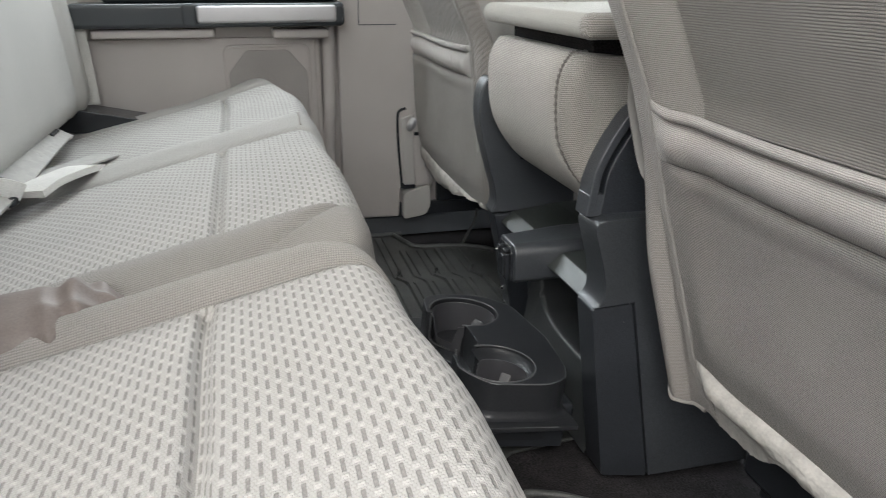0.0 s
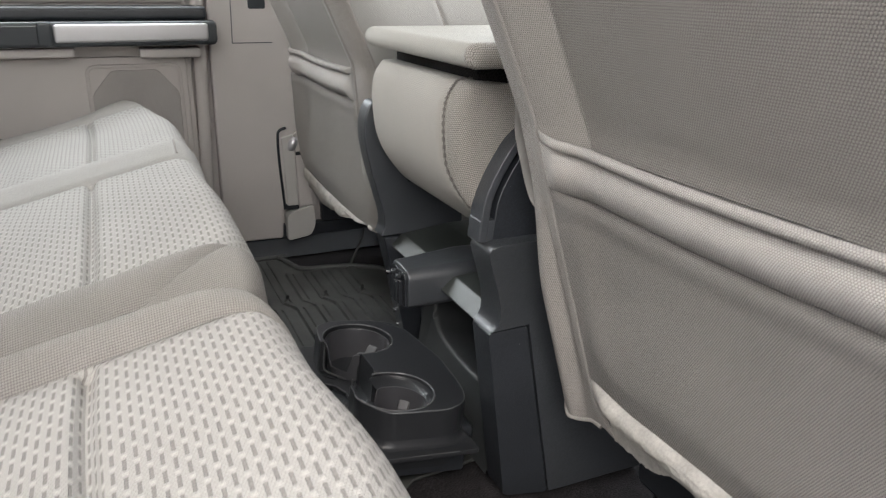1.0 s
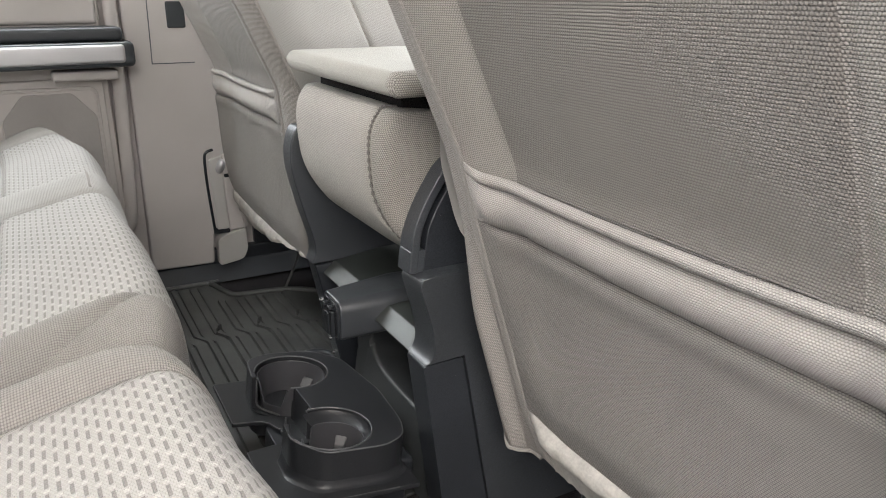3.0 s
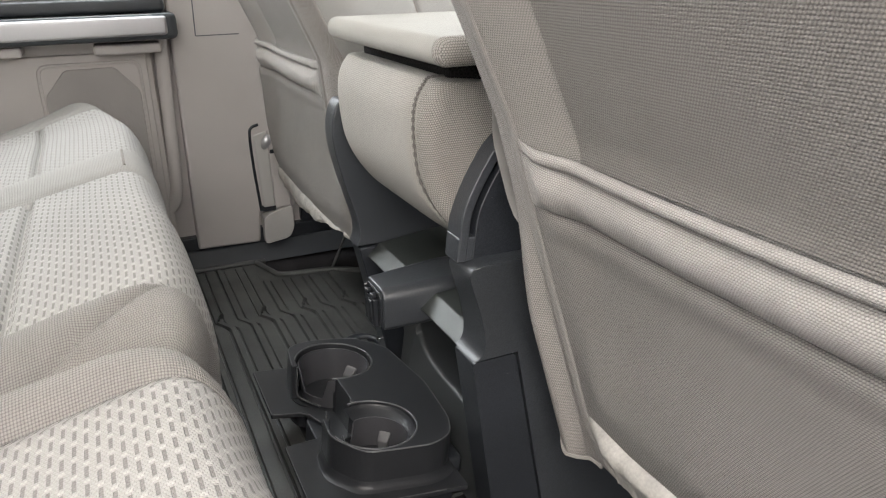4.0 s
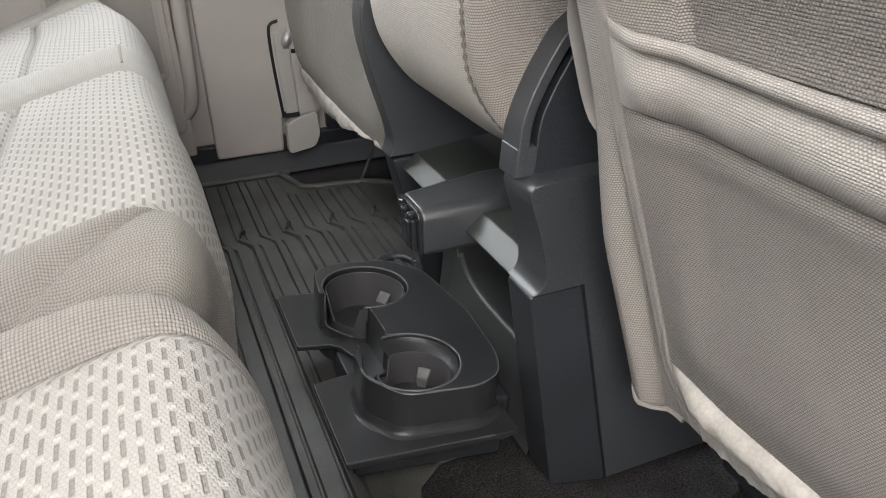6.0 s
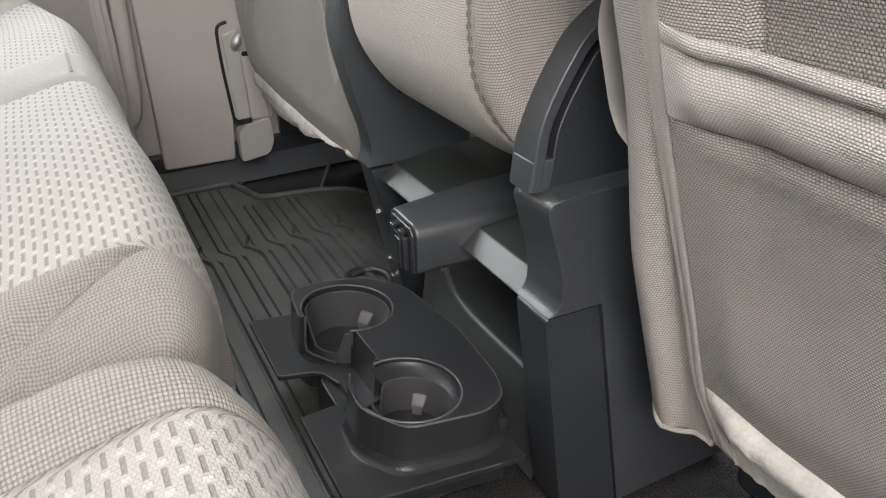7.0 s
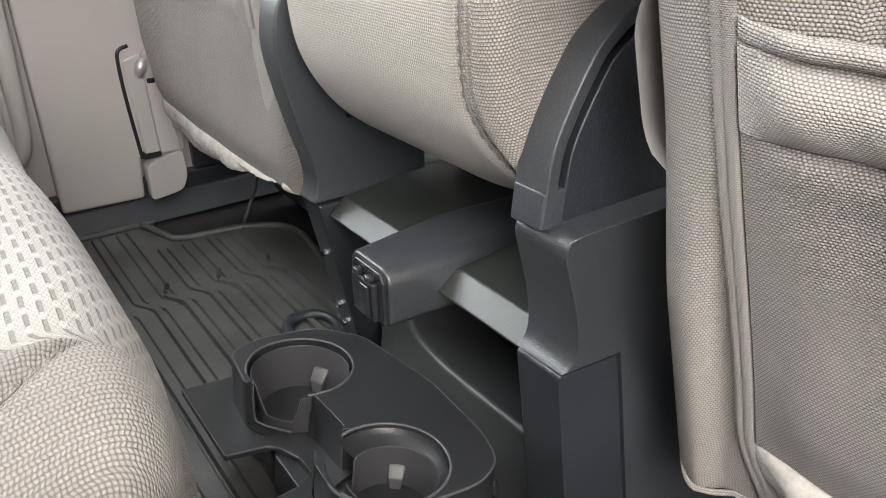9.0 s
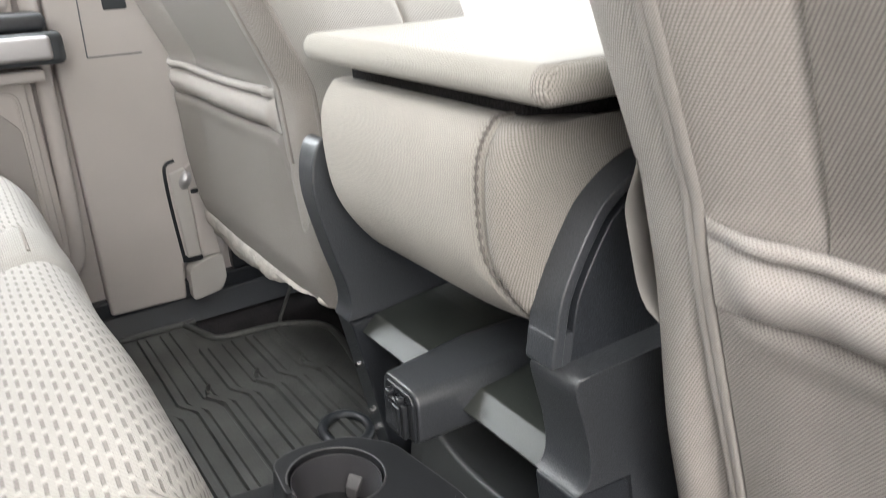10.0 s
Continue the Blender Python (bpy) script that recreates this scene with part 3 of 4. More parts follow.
body = cut(body, prism(disc(C1, 0.048), "z", H - 0.020, H + 0.02))
body = cut(body, prism(disc(C2, 0.048), "z", H - 0.020, H + 0.02))
body = cut(body, prism(disc(C1, 0.0462), "z", -0.024, H + 0.02))
body = cut(body, prism(disc(C2, 0.0462), "z", -0.024, H + 0.02))
body = cut(body, prism([(0.08, 0.05), (0.15, 0.036), (0.15, 0.078), (0.09, 0.082)], "z", 0.002, H + 0.02))
body = cut(body, prism([(0.08, -0.025), (0.15, 0.0), (0.15, -0.045), (0.08, -0.06)], "z", 0.004, H + 0.02))
bmesh.ops.dissolve_limit(body, angle_limit=radians(1), verts=body.verts, edges=body.edges)
body_es = [e for e in body.edges if len(e.link_faces) == 2 and e.calc_face_angle(0) > radians(50) and min(v.co.z for v in e.verts) > H - 0.002]
bmesh.ops.bevel(body, geom=body_es, offset=0.0028, segments=3, profile=0.5, affect="EDGES", clamp_overlap=True)
holder = part("body", flip(body), BLACK_CUP, cup)


skirt = []
for o, z in ((0.008, -0.0006), (0.0042, 0.0012), (0.0018, 0.0036), (0.0006, 0.0075), (-0.0005, 0.012)):
    skirt.append([Vector((0.06 + (u - 0.06) * (1 + o / 0.075), v - o, z)) for u, v in BODY if v < -0.034 and u > 0.0])
part("foot_fillet", flip(grid(skirt)), BLACK_CUP, holder)


def sleeve(c, lo, hi, mouth, low):
    """The thin-walled liner of one cup; between two bearings its rim dips into the slot."""
    bm = bmesh.new()
    rings = []
    for k in range(72):
        a = 2 * math.pi * k / 72
        d = math.degrees(a)
        d -= 360 * (d > 180)
        m = smooth01(d, lo - 5, lo + 7) * smooth01(d, hi + 5, hi - 7)
        top = H - (0.005 if mouth > 0.04 else 0.0115) - 0.029 * m
        wide = low + (mouth - low) * (top + 0.022) / 0.064
        rings.append([bm.verts.new((c[0] + r * math.cos(a), c[1] + r * math.sin(a), z)) for r, z in ((low, -0.0215), (wide - 0.0018, top - 0.0012), (wide - 0.0012, top), (wide, top), (wide + 0.0005, top - 0.0012), (low + 0.0015, -0.020))])
    for k in range(72):
        p, q = rings[k], rings[(k + 1) % 72]
        for j in range(5):
            bm.faces.new((p[j], q[j], q[j + 1], p[j + 1]))
    bm.faces.new([r[0] for r in rings])
    return bm


NARROW = (0.0785, -0.0785)
for c, lo, hi, mouth, low in ((C1, -62, -8, 0.0456, 0.034), (NARROW, 20, 62, 0.0378, 0.031)):
    part("liner", flip(sleeve(c, lo, hi, mouth, low)), LINER, holder, "thin black cup liner")
rows = []
for a in span(radians(66), radians(350), 60):
    d = Vector((math.cos(a), math.sin(a), 0))
    rim, lip_ = Vector((*C2, 0)) + d * 0.0474, Vector((*NARROW, 0)) + d * 0.0372
    rows.append([rim.lerp(lip_, t) + Vector((0, 0, H - 0.003 - 0.0095 * t ** 0.7)) for t in span(0, 1, 7)])
part("collar", flip(grid(rows)), BLACK_CUP, holder)
for c, a0, a1 in ((C1, 12, 288), (C2, 72, 345)):
    part("rim_bead", flip(tube([(c[0] + 0.0492 * math.cos(radians(a)), c[1] + 0.0492 * math.sin(radians(a)), H - 0.0002) for a in span(a0, a1, 50)], 0.0013, 8)), BEAD, holder, "moulded rim with its highlight in the colour")
# the raised edge that runs round the body, broken where the two slots open
edge_runs = [[]]
for u, v in BODY:
    if u > 0.075 and (0.034 < v < 0.084 or -0.058 < v < 0.002):
        edge_runs.append([])
    else:
        edge_runs[-1].append((u - 0.0009 * (1 if u > 0.06 else -1), v - 0.0009 * (1 if v > 0 else -1), H - 0.0009))
for run in edge_runs:
    if len(run) > 3:
        part("edge_bead", flip(tube(run, 0.0012, 6)), BEAD, holder, "moulded edge with its highlight in the colour")
for c, turn_ in ((C1, -33), (NARROW, -50)):
    fin = prism([(-0.0358, -0.015), (-0.0425, 0.022), (-0.0375, 0.022), (-0.029, 0.012), (-0.0305, -0.015)], "y", -0.0075, 0.0075, 0.002)
    for v in fin.verts:
        v.co.y *= 0.5 + 0.62 * smooth01(v.co.z, -0.008, 0.020)
    moved(fin, Matrix.Translation((c[0], c[1], 0)) @ Matrix.Scale(1.0 if c == C1 else 0.88, 4) @ Matrix.Rotation(radians(turn_), 4, "Z"))
    part("grip_finger", flip(fin), GRIP, holder, "grey sprung cup grip")
for lip_line in ([(0.128, 0.0785, H - 0.001), (0.1275, 0.0785, 0.012), (0.124, 0.074, 0.004), (0.114, 0.062, 0.002), (0.104, 0.0495, 0.002)],
                 [(0.1225, -0.0335, H - 0.001), (0.1235, -0.0335, 0.014), (0.121, -0.028, 0.005)]):
    part("slot_lip", flip(tube(curve(lip_line, 5), 0.0013, 8)), BEAD, holder, "moulded edge of the slot with its highlight in the colour")
part("underside", flip(prism(outline([(0.15, -0.12), (0.0, -0.13), (0.0, 0.13), (0.10, 0.13), (0.10, 0.06), (0.126, 0.04), (0.126, -0.015), (0.15, -0.03)], 0.006), "z", -0.042, -0.0065, 0.002)), BLACK, cup)
part("hinge", flip(rbox(-0.03, -0.004, -0.09, 0.11, -0.03, -0.007, 0.006)), BLACK, cup)

# ---- folded centre seat, used as an armrest ----
centre = thing("folded_seat", (0.1, 0.0, 0.27), "grey cloth centre front seat folded down into an armrest", "seat")
PROF = curve([(0.06, 0, 0.480), (-0.006, 0, 0.487), (-0.021, 0, 0.481), (-0.031, 0, 0.46), (-0.032, 0, 0.425), (-0.026, 0, 0.385), (-0.008, 0, 0.35), (0.02, 0, 0.320), (0.07, 0, 0.292), (0.15, 0, 0.277), (0.3, 0, 0.27)], 6)


def seam_shift(z):
    return 0.020 * smooth01(z, 0.40, 0.335)


def block(y0, y1, round0, round1):
    """The cushion's back between two seams; where a side is round, it curls forward there."""
    rows = []
    for p in PROF:
        ys = span(y0 - seam_shift(p.z), y1, 28)
        row = []
        for y in ys:
            e = 0.0
            if round0 and y - y0 < round0:
                e += round0 * (1 - math.sqrt(max(0.0, 1 - (1 - (y - y0) / round0) ** 2)))
            if round1 and y1 - y < round1:
                e += round1 * (1 - math.sqrt(max(0.0, 1 - (1 - (y1 - y) / round1) ** 2)))
            e += 0.0075 * (dip(y, ys[0], 0.0045) * (not round0) + dip(y, y1, 0.004) * (not round1))
            d = Vector((0.9, 0, -0.1 + 0.35 * smooth01(p.z, 0.44, 0.36))).normalized()
            row.append(p + d * e + Vector((0, y, 0.010 * smooth01(y, -0.04, -0.12) * smooth01(p.z, 0.37, 0.29))))
        rows.append(row)
    return grid(rows)


part("cushion", block(-0.112, 0.146, 0, 0.03), CLOTH_FOLD, centre, "padded grey cloth cushion")
side_rows = []
for p in PROF:
    sh = seam_shift(p.z)
    row = [p + Vector((0.9, 0, -0.1 + 0.35 * smooth01(p.z, 0.44, 0.36))).normalized() * (0.0075 * dip(t, 0, 0.13) + 0.028 * (1 - math.sqrt(max(0.0, 1 - t * t)))) + Vector((0, -0.112 - sh - (0.030 - sh) * math.sin(t * math.pi / 2), 0)) for t in span(0, 0.97, 14)]
    for x in span(0.0, 1.0, 10)[1:]:
        q = row[13]
        row.append(Vector((q.x + (0.30 - q.x) * x if q.x < 0.3 else q.x, -0.142, q.z)))
    row = [v + Vector((0, 0, 0.010 * smooth01(p.z, 0.37, 0.29) + 0.040 * smooth01(p.z, 0.365, 0.285) * min(1.0, k / 13) ** 2.2)) for k, v in enumerate(row)]
    side_rows.append(row)
part("side_panel", grid(side_rows), CLOTH_MESH, centre, "darker open-weave side panel")
flank = prism([(p.x + 0.034, p.z + (0.014 if p.z < 0.4 else -0.006)) for p in PROF] + [(0.3, 0.484)], "y", -0.110, 0.135)
part("core", flank, CLOTH_FOLD, centre)
stitch_line = [p + Vector((0.0032, -0.1085 - seam_shift(p.z), 0.010 * smooth01(p.z, 0.37, 0.29))) for p in curve(PROF[4:-8], 3)]
part("seam", tube(stitch_line, [0.0018 if k % 4 < 2 else 0.0008 for k in range(len(stitch_line))], 6), CLOTH_PANEL, centre, "stitched seam")
# Added dark block: stands in for the shade in the gap below the lid.
part("gap_shade", rbox(0.004, 0.4, -0.12, 0.125, 0.476, 0.507, 0.002), CARPET, centre, "dark block standing in for the shade between lid and cushion")
def lid_block(*box):
    bm = rbox(*box)
    uvl = bm.loops.layers.uv.new("UVMap")
    for f in bm.faces:
        n = f.normal
        for lp in f.loops:
            p = lp.vert.co
            lp[uvl].uv = (p.x, p.z) if abs(n.y) > 0.7 else (p.x + p.z * 0.7, p.y)
    return bm


lid = part("armrest_lid", lid_block(-0.036, 0.44, -0.182, 0.143, 0.504, 0.5285, 0.0115, 5), CLOTH_LID, centre, "pale padded armrest lid")
part("end_cap", lid_block(-0.0364, 0.44, -0.1855, -0.163, 0.5036, 0.5289, 0.0118, 5), CLOTH_MESH, lid, "darker mesh cloth end of the lid")


# ---- front seats ----
def front_seat(s, label):
    """A front seat seen from behind; s: the side of the cab. Y counts outward from the middle."""
    base = thing("front_seat", (0.25, s * 0.47, -0.008), label, "car seat", "front seats")
    def back_x(z):
        return -0.012 + (0.462 - z) * (0.277 if s < 0 or z > 0.462 else 0.085) - 0.16 * max(0.0, z - 0.47)
    def in_y(z):
        return 0.211 - 0.013 * smooth01(z, 0.32, 0.2) + (0.0 if s < 0 else 0.09 * smooth01(z, 0.222, 0.18)) + 0.03 * smooth01(z, 0.6, 0.9)
    def rear(Y, z):
        """How far forward of the back plane the cover lies."""
        d = 0.0015 * smooth01(Y, 0.322, 0.328) * smooth01(Y, 0.632, 0.622) * smooth01(z, 0.452, 0.462)
        d += 0.002 * (dip(Y, 0.326, 0.003) + dip(Y, 0.628, 0.003)) * smooth01(z, 0.45, 0.46)
        d += 0.019 * smooth01(Y, 0.276, 0.34) * smooth01(Y, 0.70, 0.63)
        return d
    def at(x, Y, z):
        return Vector((x, s * Y, z))
    def bolster(z):
        """Inner edge of the cover: its place, its rounding and how far it swells rearward."""
        m = smooth01(z, 0.42, 0.28) if s < 0 else 0.0
        hi = smooth01(z, 0.45, 0.54)
        return in_y(z) + (0.014 + 0.013 * smooth01(z, 0.32, 0.2)) * m - 0.016 * hi, 0.045 - 0.019 * m + 0.024 * hi, -0.014 * m
    def foot(Y, z):
        """The cover's lower edge: it slants down to the tape, and beyond it ends higher up."""
        if s > 0:
            return z
        return max(z, 0.136 + 0.010 * smooth01(Y, 0.225, 0.287) + 0.044 * smooth01(Y, 0.258, 0.214) ** 1.6 + 0.060 * smooth01(Y, 0.292, 0.304))
    rows = []
    for z in span(0.132 if s < 0 else 0.205, 0.92, 124):
        (yi, R, swell), yo = bolster(z), 0.735 - 0.03 * smooth01(z, 0.6, 0.9)
        low = 0.0 if s < 0 else 0.014 * smooth01(z, 0.155, 0.132)
        Q = 0.045
        row = [at(back_x(z) + low + swell + dx, yi, foot(yi, z)) for dx in span(0.22, R, 8)]
        row += [at(back_x(z) + low + swell + R - R * math.sin(a), yi + R - R * math.cos(a), foot(yi + R - R * math.cos(a), z)) for a in span(0.15, math.pi / 2 - 0.1, 8)]
        for Y in span(yi + R, yo - Q, 110):
            zc = foot(Y, z)
            row.append(at(back_x(zc) + low + rear(Y, z) + swell * (1 - smooth01(Y, yi + R + 0.002, 0.264)), Y, zc))
        row += [at(back_x(z) + Q - Q * math.cos(a), yo - Q + Q * math.sin(a), max(z, 0.205) if s < 0 else z) for a in span(0.1, math.pi / 2, 8)]
        row += [at(back_x(z) + dx, yo, z) for dx in span(Q + 0.01, 0.16, 4)]
        rows.append(row)
    part("backrest_cover", grid(rows), CLOTH_BACK, base)
    yi, yo = 0.27, 0.73
    part("backrest_foam", prism([(back_x(0.19) + 0.06, 0.19), (back_x(0.47) + 0.06, 0.47), (back_x(0.91) + 0.06, 0.91), (back_x(0.91) + 0.15, 0.92), (back_x(0.6) + 0.2, 0.6), (back_x(0.19) + 0.21, 0.19)], "y", s * (yi + 0.002), s * (yo - 0.002), 0.02, 3), CLOTH, base)
    rows = [[at(back_x(z) + rear(Y, z) - 0.002 + 0.006 * (1 - smooth01(Y, 0.3265, 0.3295) * smooth01(Y, 0.626, 0.623)), Y, z) for Y in span(0.3265, 0.626, 80)] for z in span(0.452, 0.905, 70)]
    part("back_panel", grid(rows), CLOTH_PANEL, base, "darker knitted centre panel")
    # map pocket
    def tape(z):
        return 0.010 * smooth01(z, 0.45, 0.21) + 0.022 * smooth01(z, 0.215, 0.135)
    def lie(Y, z, off):
        """A point of the pocket, off metres behind the cover; the pocket sags a little in its middle."""
        t = (Y - 0.278) / 0.422
        zz = z - 0.010 * math.sin(math.pi * t) ** 0.55 * smooth01(z, 0.30, 0.40) - 0.005 * smooth01(t, 0, 0.2) * smooth01(z, 0.3, 0.21)
        reach = 0.062 * smooth01(z, 0.40, 0.33) if s > 0 else 0.0     # the driver seat's cover runs on to its inner edge
        shift = tape(z) * (1 - smooth01(t, 0.0, 0.25)) if s < 0 else -reach * (1 - smooth01(t, 0.0, 0.35))
        off -= 0.020 * (reach / 0.062) * smooth01(t, 0.07, -0.06)
        return at(back_x(zz) + rear(Y, 0.40) * smooth01(zz, 0.20, 0.34) - off, Y + shift, zz)
    def swell_in(Y):
        """The stand-off of the padded hem, growing from the ends."""
        t = (Y - 0.278) / 0.422
        return smooth01(t, 0.0, 0.08) * smooth01(t, 1.0, 0.93)
    hem_ys = span(0.278, 0.70, 110)
    rows = []
    for z in span(0.2085, 0.4140, 56):
        row = []
        for Y in hem_ys:
            t = (Y - 0.278) / 0.422
            e = 0.0015 + 0.007 * smooth01(t, 0, 0.10) * smooth01(t, 1, 0.97) * smooth01(z, 0.20, 0.25)
            e += (0.0045 * math.sin(math.pi * min(1, (z - 0.2) / 0.21)) + 0.002 * noise.noise((Y * 9, z * 12, s))) * smooth01(t, 0.0, 0.16)
            e += (0.003 * dip(z, 0.4005, 0.010) - 0.008 * smooth01(z, 0.408, 0.414)) * swell_in(Y)
            row.append(lie(Y, z, e))
        rows.append(row)
    pocket = part("map_pocket", grid(rows), CLOTH_POCKET_SHADED, base, "grey cloth map pocket with a padded hem")
    rows = []
    for q in span(0, 1, 26):
        row = []
        for Y in hem_ys:
            k = swell_in(Y)
            wr = 1 + 0.10 * noise.noise((Y * 26, q * 1.2, 11 + s)) + 0.05 * noise.noise((Y * 70, q * 2.0, 4 + s))
            row.append(lie(Y, 0.4120 + 0.0405 * q, 0.0025 + k * (0.001 + 0.0155 * wr * max(0.0, math.sin(math.pi * q)) ** 0.62)))
        rows.append(row)
    part("hem_roll", grid(rows), CLOTH_HEM_LIT, pocket, "padded roll below the pocket mouth")
    rows = []
    for q in span(0, 1, 16):
        a = math.pi * (-0.42 + 1.25 * q)
        row = []
        for Y in hem_ys:
            k = 0.12 + 0.88 * swell_in(Y)
            row.append(lie(Y, 0.4580 + 0.0050 * math.sin(a), 0.0035 * k + k * (0.0075 + 0.0058 * math.cos(a))))
        rows.append(row)
    part("hem_welt", grid(rows), CLOTH_HEM_LIT, pocket, "rolled welt along the pocket mouth")
    rows = []
    for z in span(0.138 if s < 0 else 0.38, 0.9, 90):
        rows.append([at(back_x(z) - 0.8 * dx + 0.0002 + 0.009 * smooth01(z, 0.155, 0.138), 0.2702 + 0.74 * (Y - 0.2695) + tape(z), z) for Y, dx in ((0.2605, -0.003), (0.2610, 0.0012), (0.2622, 0.0030), (0.2645, 0.0034), (0.2672, 0.0034), (0.2682, 0.0026), (0.2690, 0.0022), (0.2698, 0.0026), (0.2708, 0.0034), (0.2740, 0.0034), (0.2765, 0.0030), (0.2778, 0.0012), (0.2784, -0.003))])
    part("edge_tape", grid(rows), CLOTH_TAPE, base, "flat stitched edge tape")
    rows = []
    for z in span(0.372, 0.58, 30) if s < 0 else ():
        end = 0.6 * (1 - math.sqrt(max(0.0, 1 - (1 - min(1, (z - 0.372) / 0.03)) ** 2)))
        rows.append([at(back_x(z) + 0.008 + 0.17 * u, 0.235 - 0.036 * math.sin(math.pi * min(1, 0.22 + u)) * (1 - end) * smooth01(z, 0.50, 0.44), z) for u in span(0, 0.78, 16)])
    if rows:
        part("side_bolster", grid(rows), TRIM_PALE, base, "smooth pale inner side cover")
    if s > 0:
        rows = []
        for z in span(0.40, 0.918, 60):
            yi, R, swell = bolster(z)
            row = []
            for dx in span(0.019, 0.22, 60):
                curl = R * (1 - math.sqrt(max(0.0, 1 - (1 - dx / R) ** 2))) if dx < R else 0.0
                row.append(at(back_x(z) + dx - 0.002, yi + curl - 0.003 - 0.003 * math.sin(math.pi * min(1.0, (dx - 0.019) / 0.125)) + 0.004 * dip(dx, 0.145, 0.003), z))
            rows.append(row)
        side_ = part("side_bolster", grid(rows), CLOTH_PALE, base, "pale plain cloth inner side")
        part("side_piping", tube([r[0] for r in rows], 0.0026, 6), CLOTH_TAPE, side_)
    # felt backing that hangs out below the pocket: a thick roll with a loose flap under it
    rows = []
    for k in range(21):
        q = k / 20
        row = []
        for Y in span(0.284 if s < 0 else 0.236, 0.70, 160):
            drop = 0.030 + 0.038 * smooth01(Y, 0.43, 0.31) + 0.0018 * noise.noise((Y * 60, 0.3, 2.0)) + 0.0014 * noise.noise((Y * 240, 0.7, 2.0)) if s < 0 else 0.012 + 0.046 * smooth01(Y, 0.30, 0.66)
            top = 0.2095 - 0.005 * smooth01(Y, 0.285, 0.34) + (0.014 * smooth01(Y, 0.52, 0.70) if s > 0 else 0.0)
            z = top - drop * q
            roll = (0.013 if s < 0 else 0.008) * max(0.0, math.sin(math.pi * min(1.0, (top - z) / 0.034))) ** 0.6 * smooth01(Y, 0.27, 0.32)
            flap = (0.004 if s < 0 else 0.013) * smooth01(q, 0.35, 0.62) * smooth01(Y, 0.42, 0.33)
            w = (0.0012 * noise.noise((Y * 30, q * 3.0, 3 + s)) if s < 0 else 0.003 * noise.noise((Y * 17, q * 2.0, 3 + s))) + 0.0012 * noise.noise((Y * 130, q * 6.0, 7 + s))
            row.append(at(back_x(z) - roll + flap + w + (0.012 * smooth01(q, 0.85, 1.0) + 0.016 * smooth01(Y, 0.262, 0.236) if s > 0 else 0.0), Y + (tape(z) - 0.008 if s < 0 else 0.0), z + w))
        rows.append(row)
    part("felt_backing", grid(rows), FELT, base, "white fuzzy felt under the pocket")
    zp = 0.145 if s < 0 else 0.207
    yi, R, swell = bolster(zp)
    hem_line = [at(back_x(zp) + swell + R * (1 - math.sin(a)), yi + R * (1 - math.cos(a)), foot(yi + R * (1 - math.cos(a)), 0.0 if s < 0 else zp) + 0.001) for a in span(0.3, math.pi / 2, 10)]
    if s < 0:
        hem_line += [at(back_x(foot(Y, 0.0)) + swell * (1 - smooth01(Y, 0.255, 0.275)), Y, foot(Y, 0.0) + 0.001) for Y in (0.262, 0.272, 0.282, 0.289)]
    part("piping", tube(hem_line, 0.0022 if s < 0 else 0.0055, 8), CLOTH if s < 0 else FELT, base, "stitched lower edge" if s < 0 else "white felt edge")
    # seat cushion in front, and the frame it stands on
    bol = rbox(0.16, 0.68, 0.225, 0.735, 0.24, 0.38, 0.04, 4)
    for v in bol.verts:
        v.co.y *= s
    bmesh.ops.recalc_face_normals(bol, faces=bol.faces)
    part("seat_cushion", bol, CLOTH, base)
    for Y in (0.27, 0.66):
        part("rail", rbox(0.19, 0.66, s * Y - 0.018, s * Y + 0.018, -0.008, 0.03, 0.003), BLACK_SMOOTH, base)
    part("seat_frame", rbox(0.16, 0.6, *sorted((s * 0.25, s * 0.7)), 0.03, 0.24, 0.01), BLACK, base)
    part("release_bar", tube(curve([at(0.11, 0.28, 0.02), at(0.10, 0.30, 0.035), at(0.10, 0.36, 0.04), at(0.12, 0.40, 0.02)], 6), 0.005, 8), BLACK_SMOOTH, base)
    head = rbox(-0.16, -0.06, *sorted((s * 0.37, s * 0.60)), 0.94, 1.12, 0.03, 4)
    part("headrest", head, CLOTH, base)
    return base


front_seat(-1, "grey cloth front passenger seat back with map pocket")
front_seat(1, "grey cloth driver seat back with map pocket")


# ---- rear bench ----
def bench_z(x):
    """Height of the cushion along its depth."""
    return 0.361 + 0.24 * min(0.0, x + 0.268)


NOSE = [(-0.280 + 0.050 * math.sin(a), -0.11 * (1 - math.cos(a))) for a in span(0, math.pi / 2, 14)]
NOSE += [(-0.231, -0.125), (-0.235, -0.15), (-0.245, -0.18), (-0.258, -0.225)]
BLUNT = [(-0.279 + 0.037 * math.sin(a), -0.055 * (1 - math.cos(a))) for a in span(0, math.pi / 2, 14)]
BLUNT += [(-0.243, -0.072), (-0.249, -0.095), (-0.261, -0.14), (-0.278, -0.215)]


def nose_back(y):
    """How far the front of the bolsters lies behind the front of the inserts."""
    return 0.003 if y > -0.273 else 0.010 * smooth01(y, -0.335, -0.285)


def fold(x):
    """Line of the crease on the wide bench's inner bolster."""
    return -0.180 - 0.070 * min(1.0, max(0.0, (-0.262 - x) / 0.115)) ** 0.85


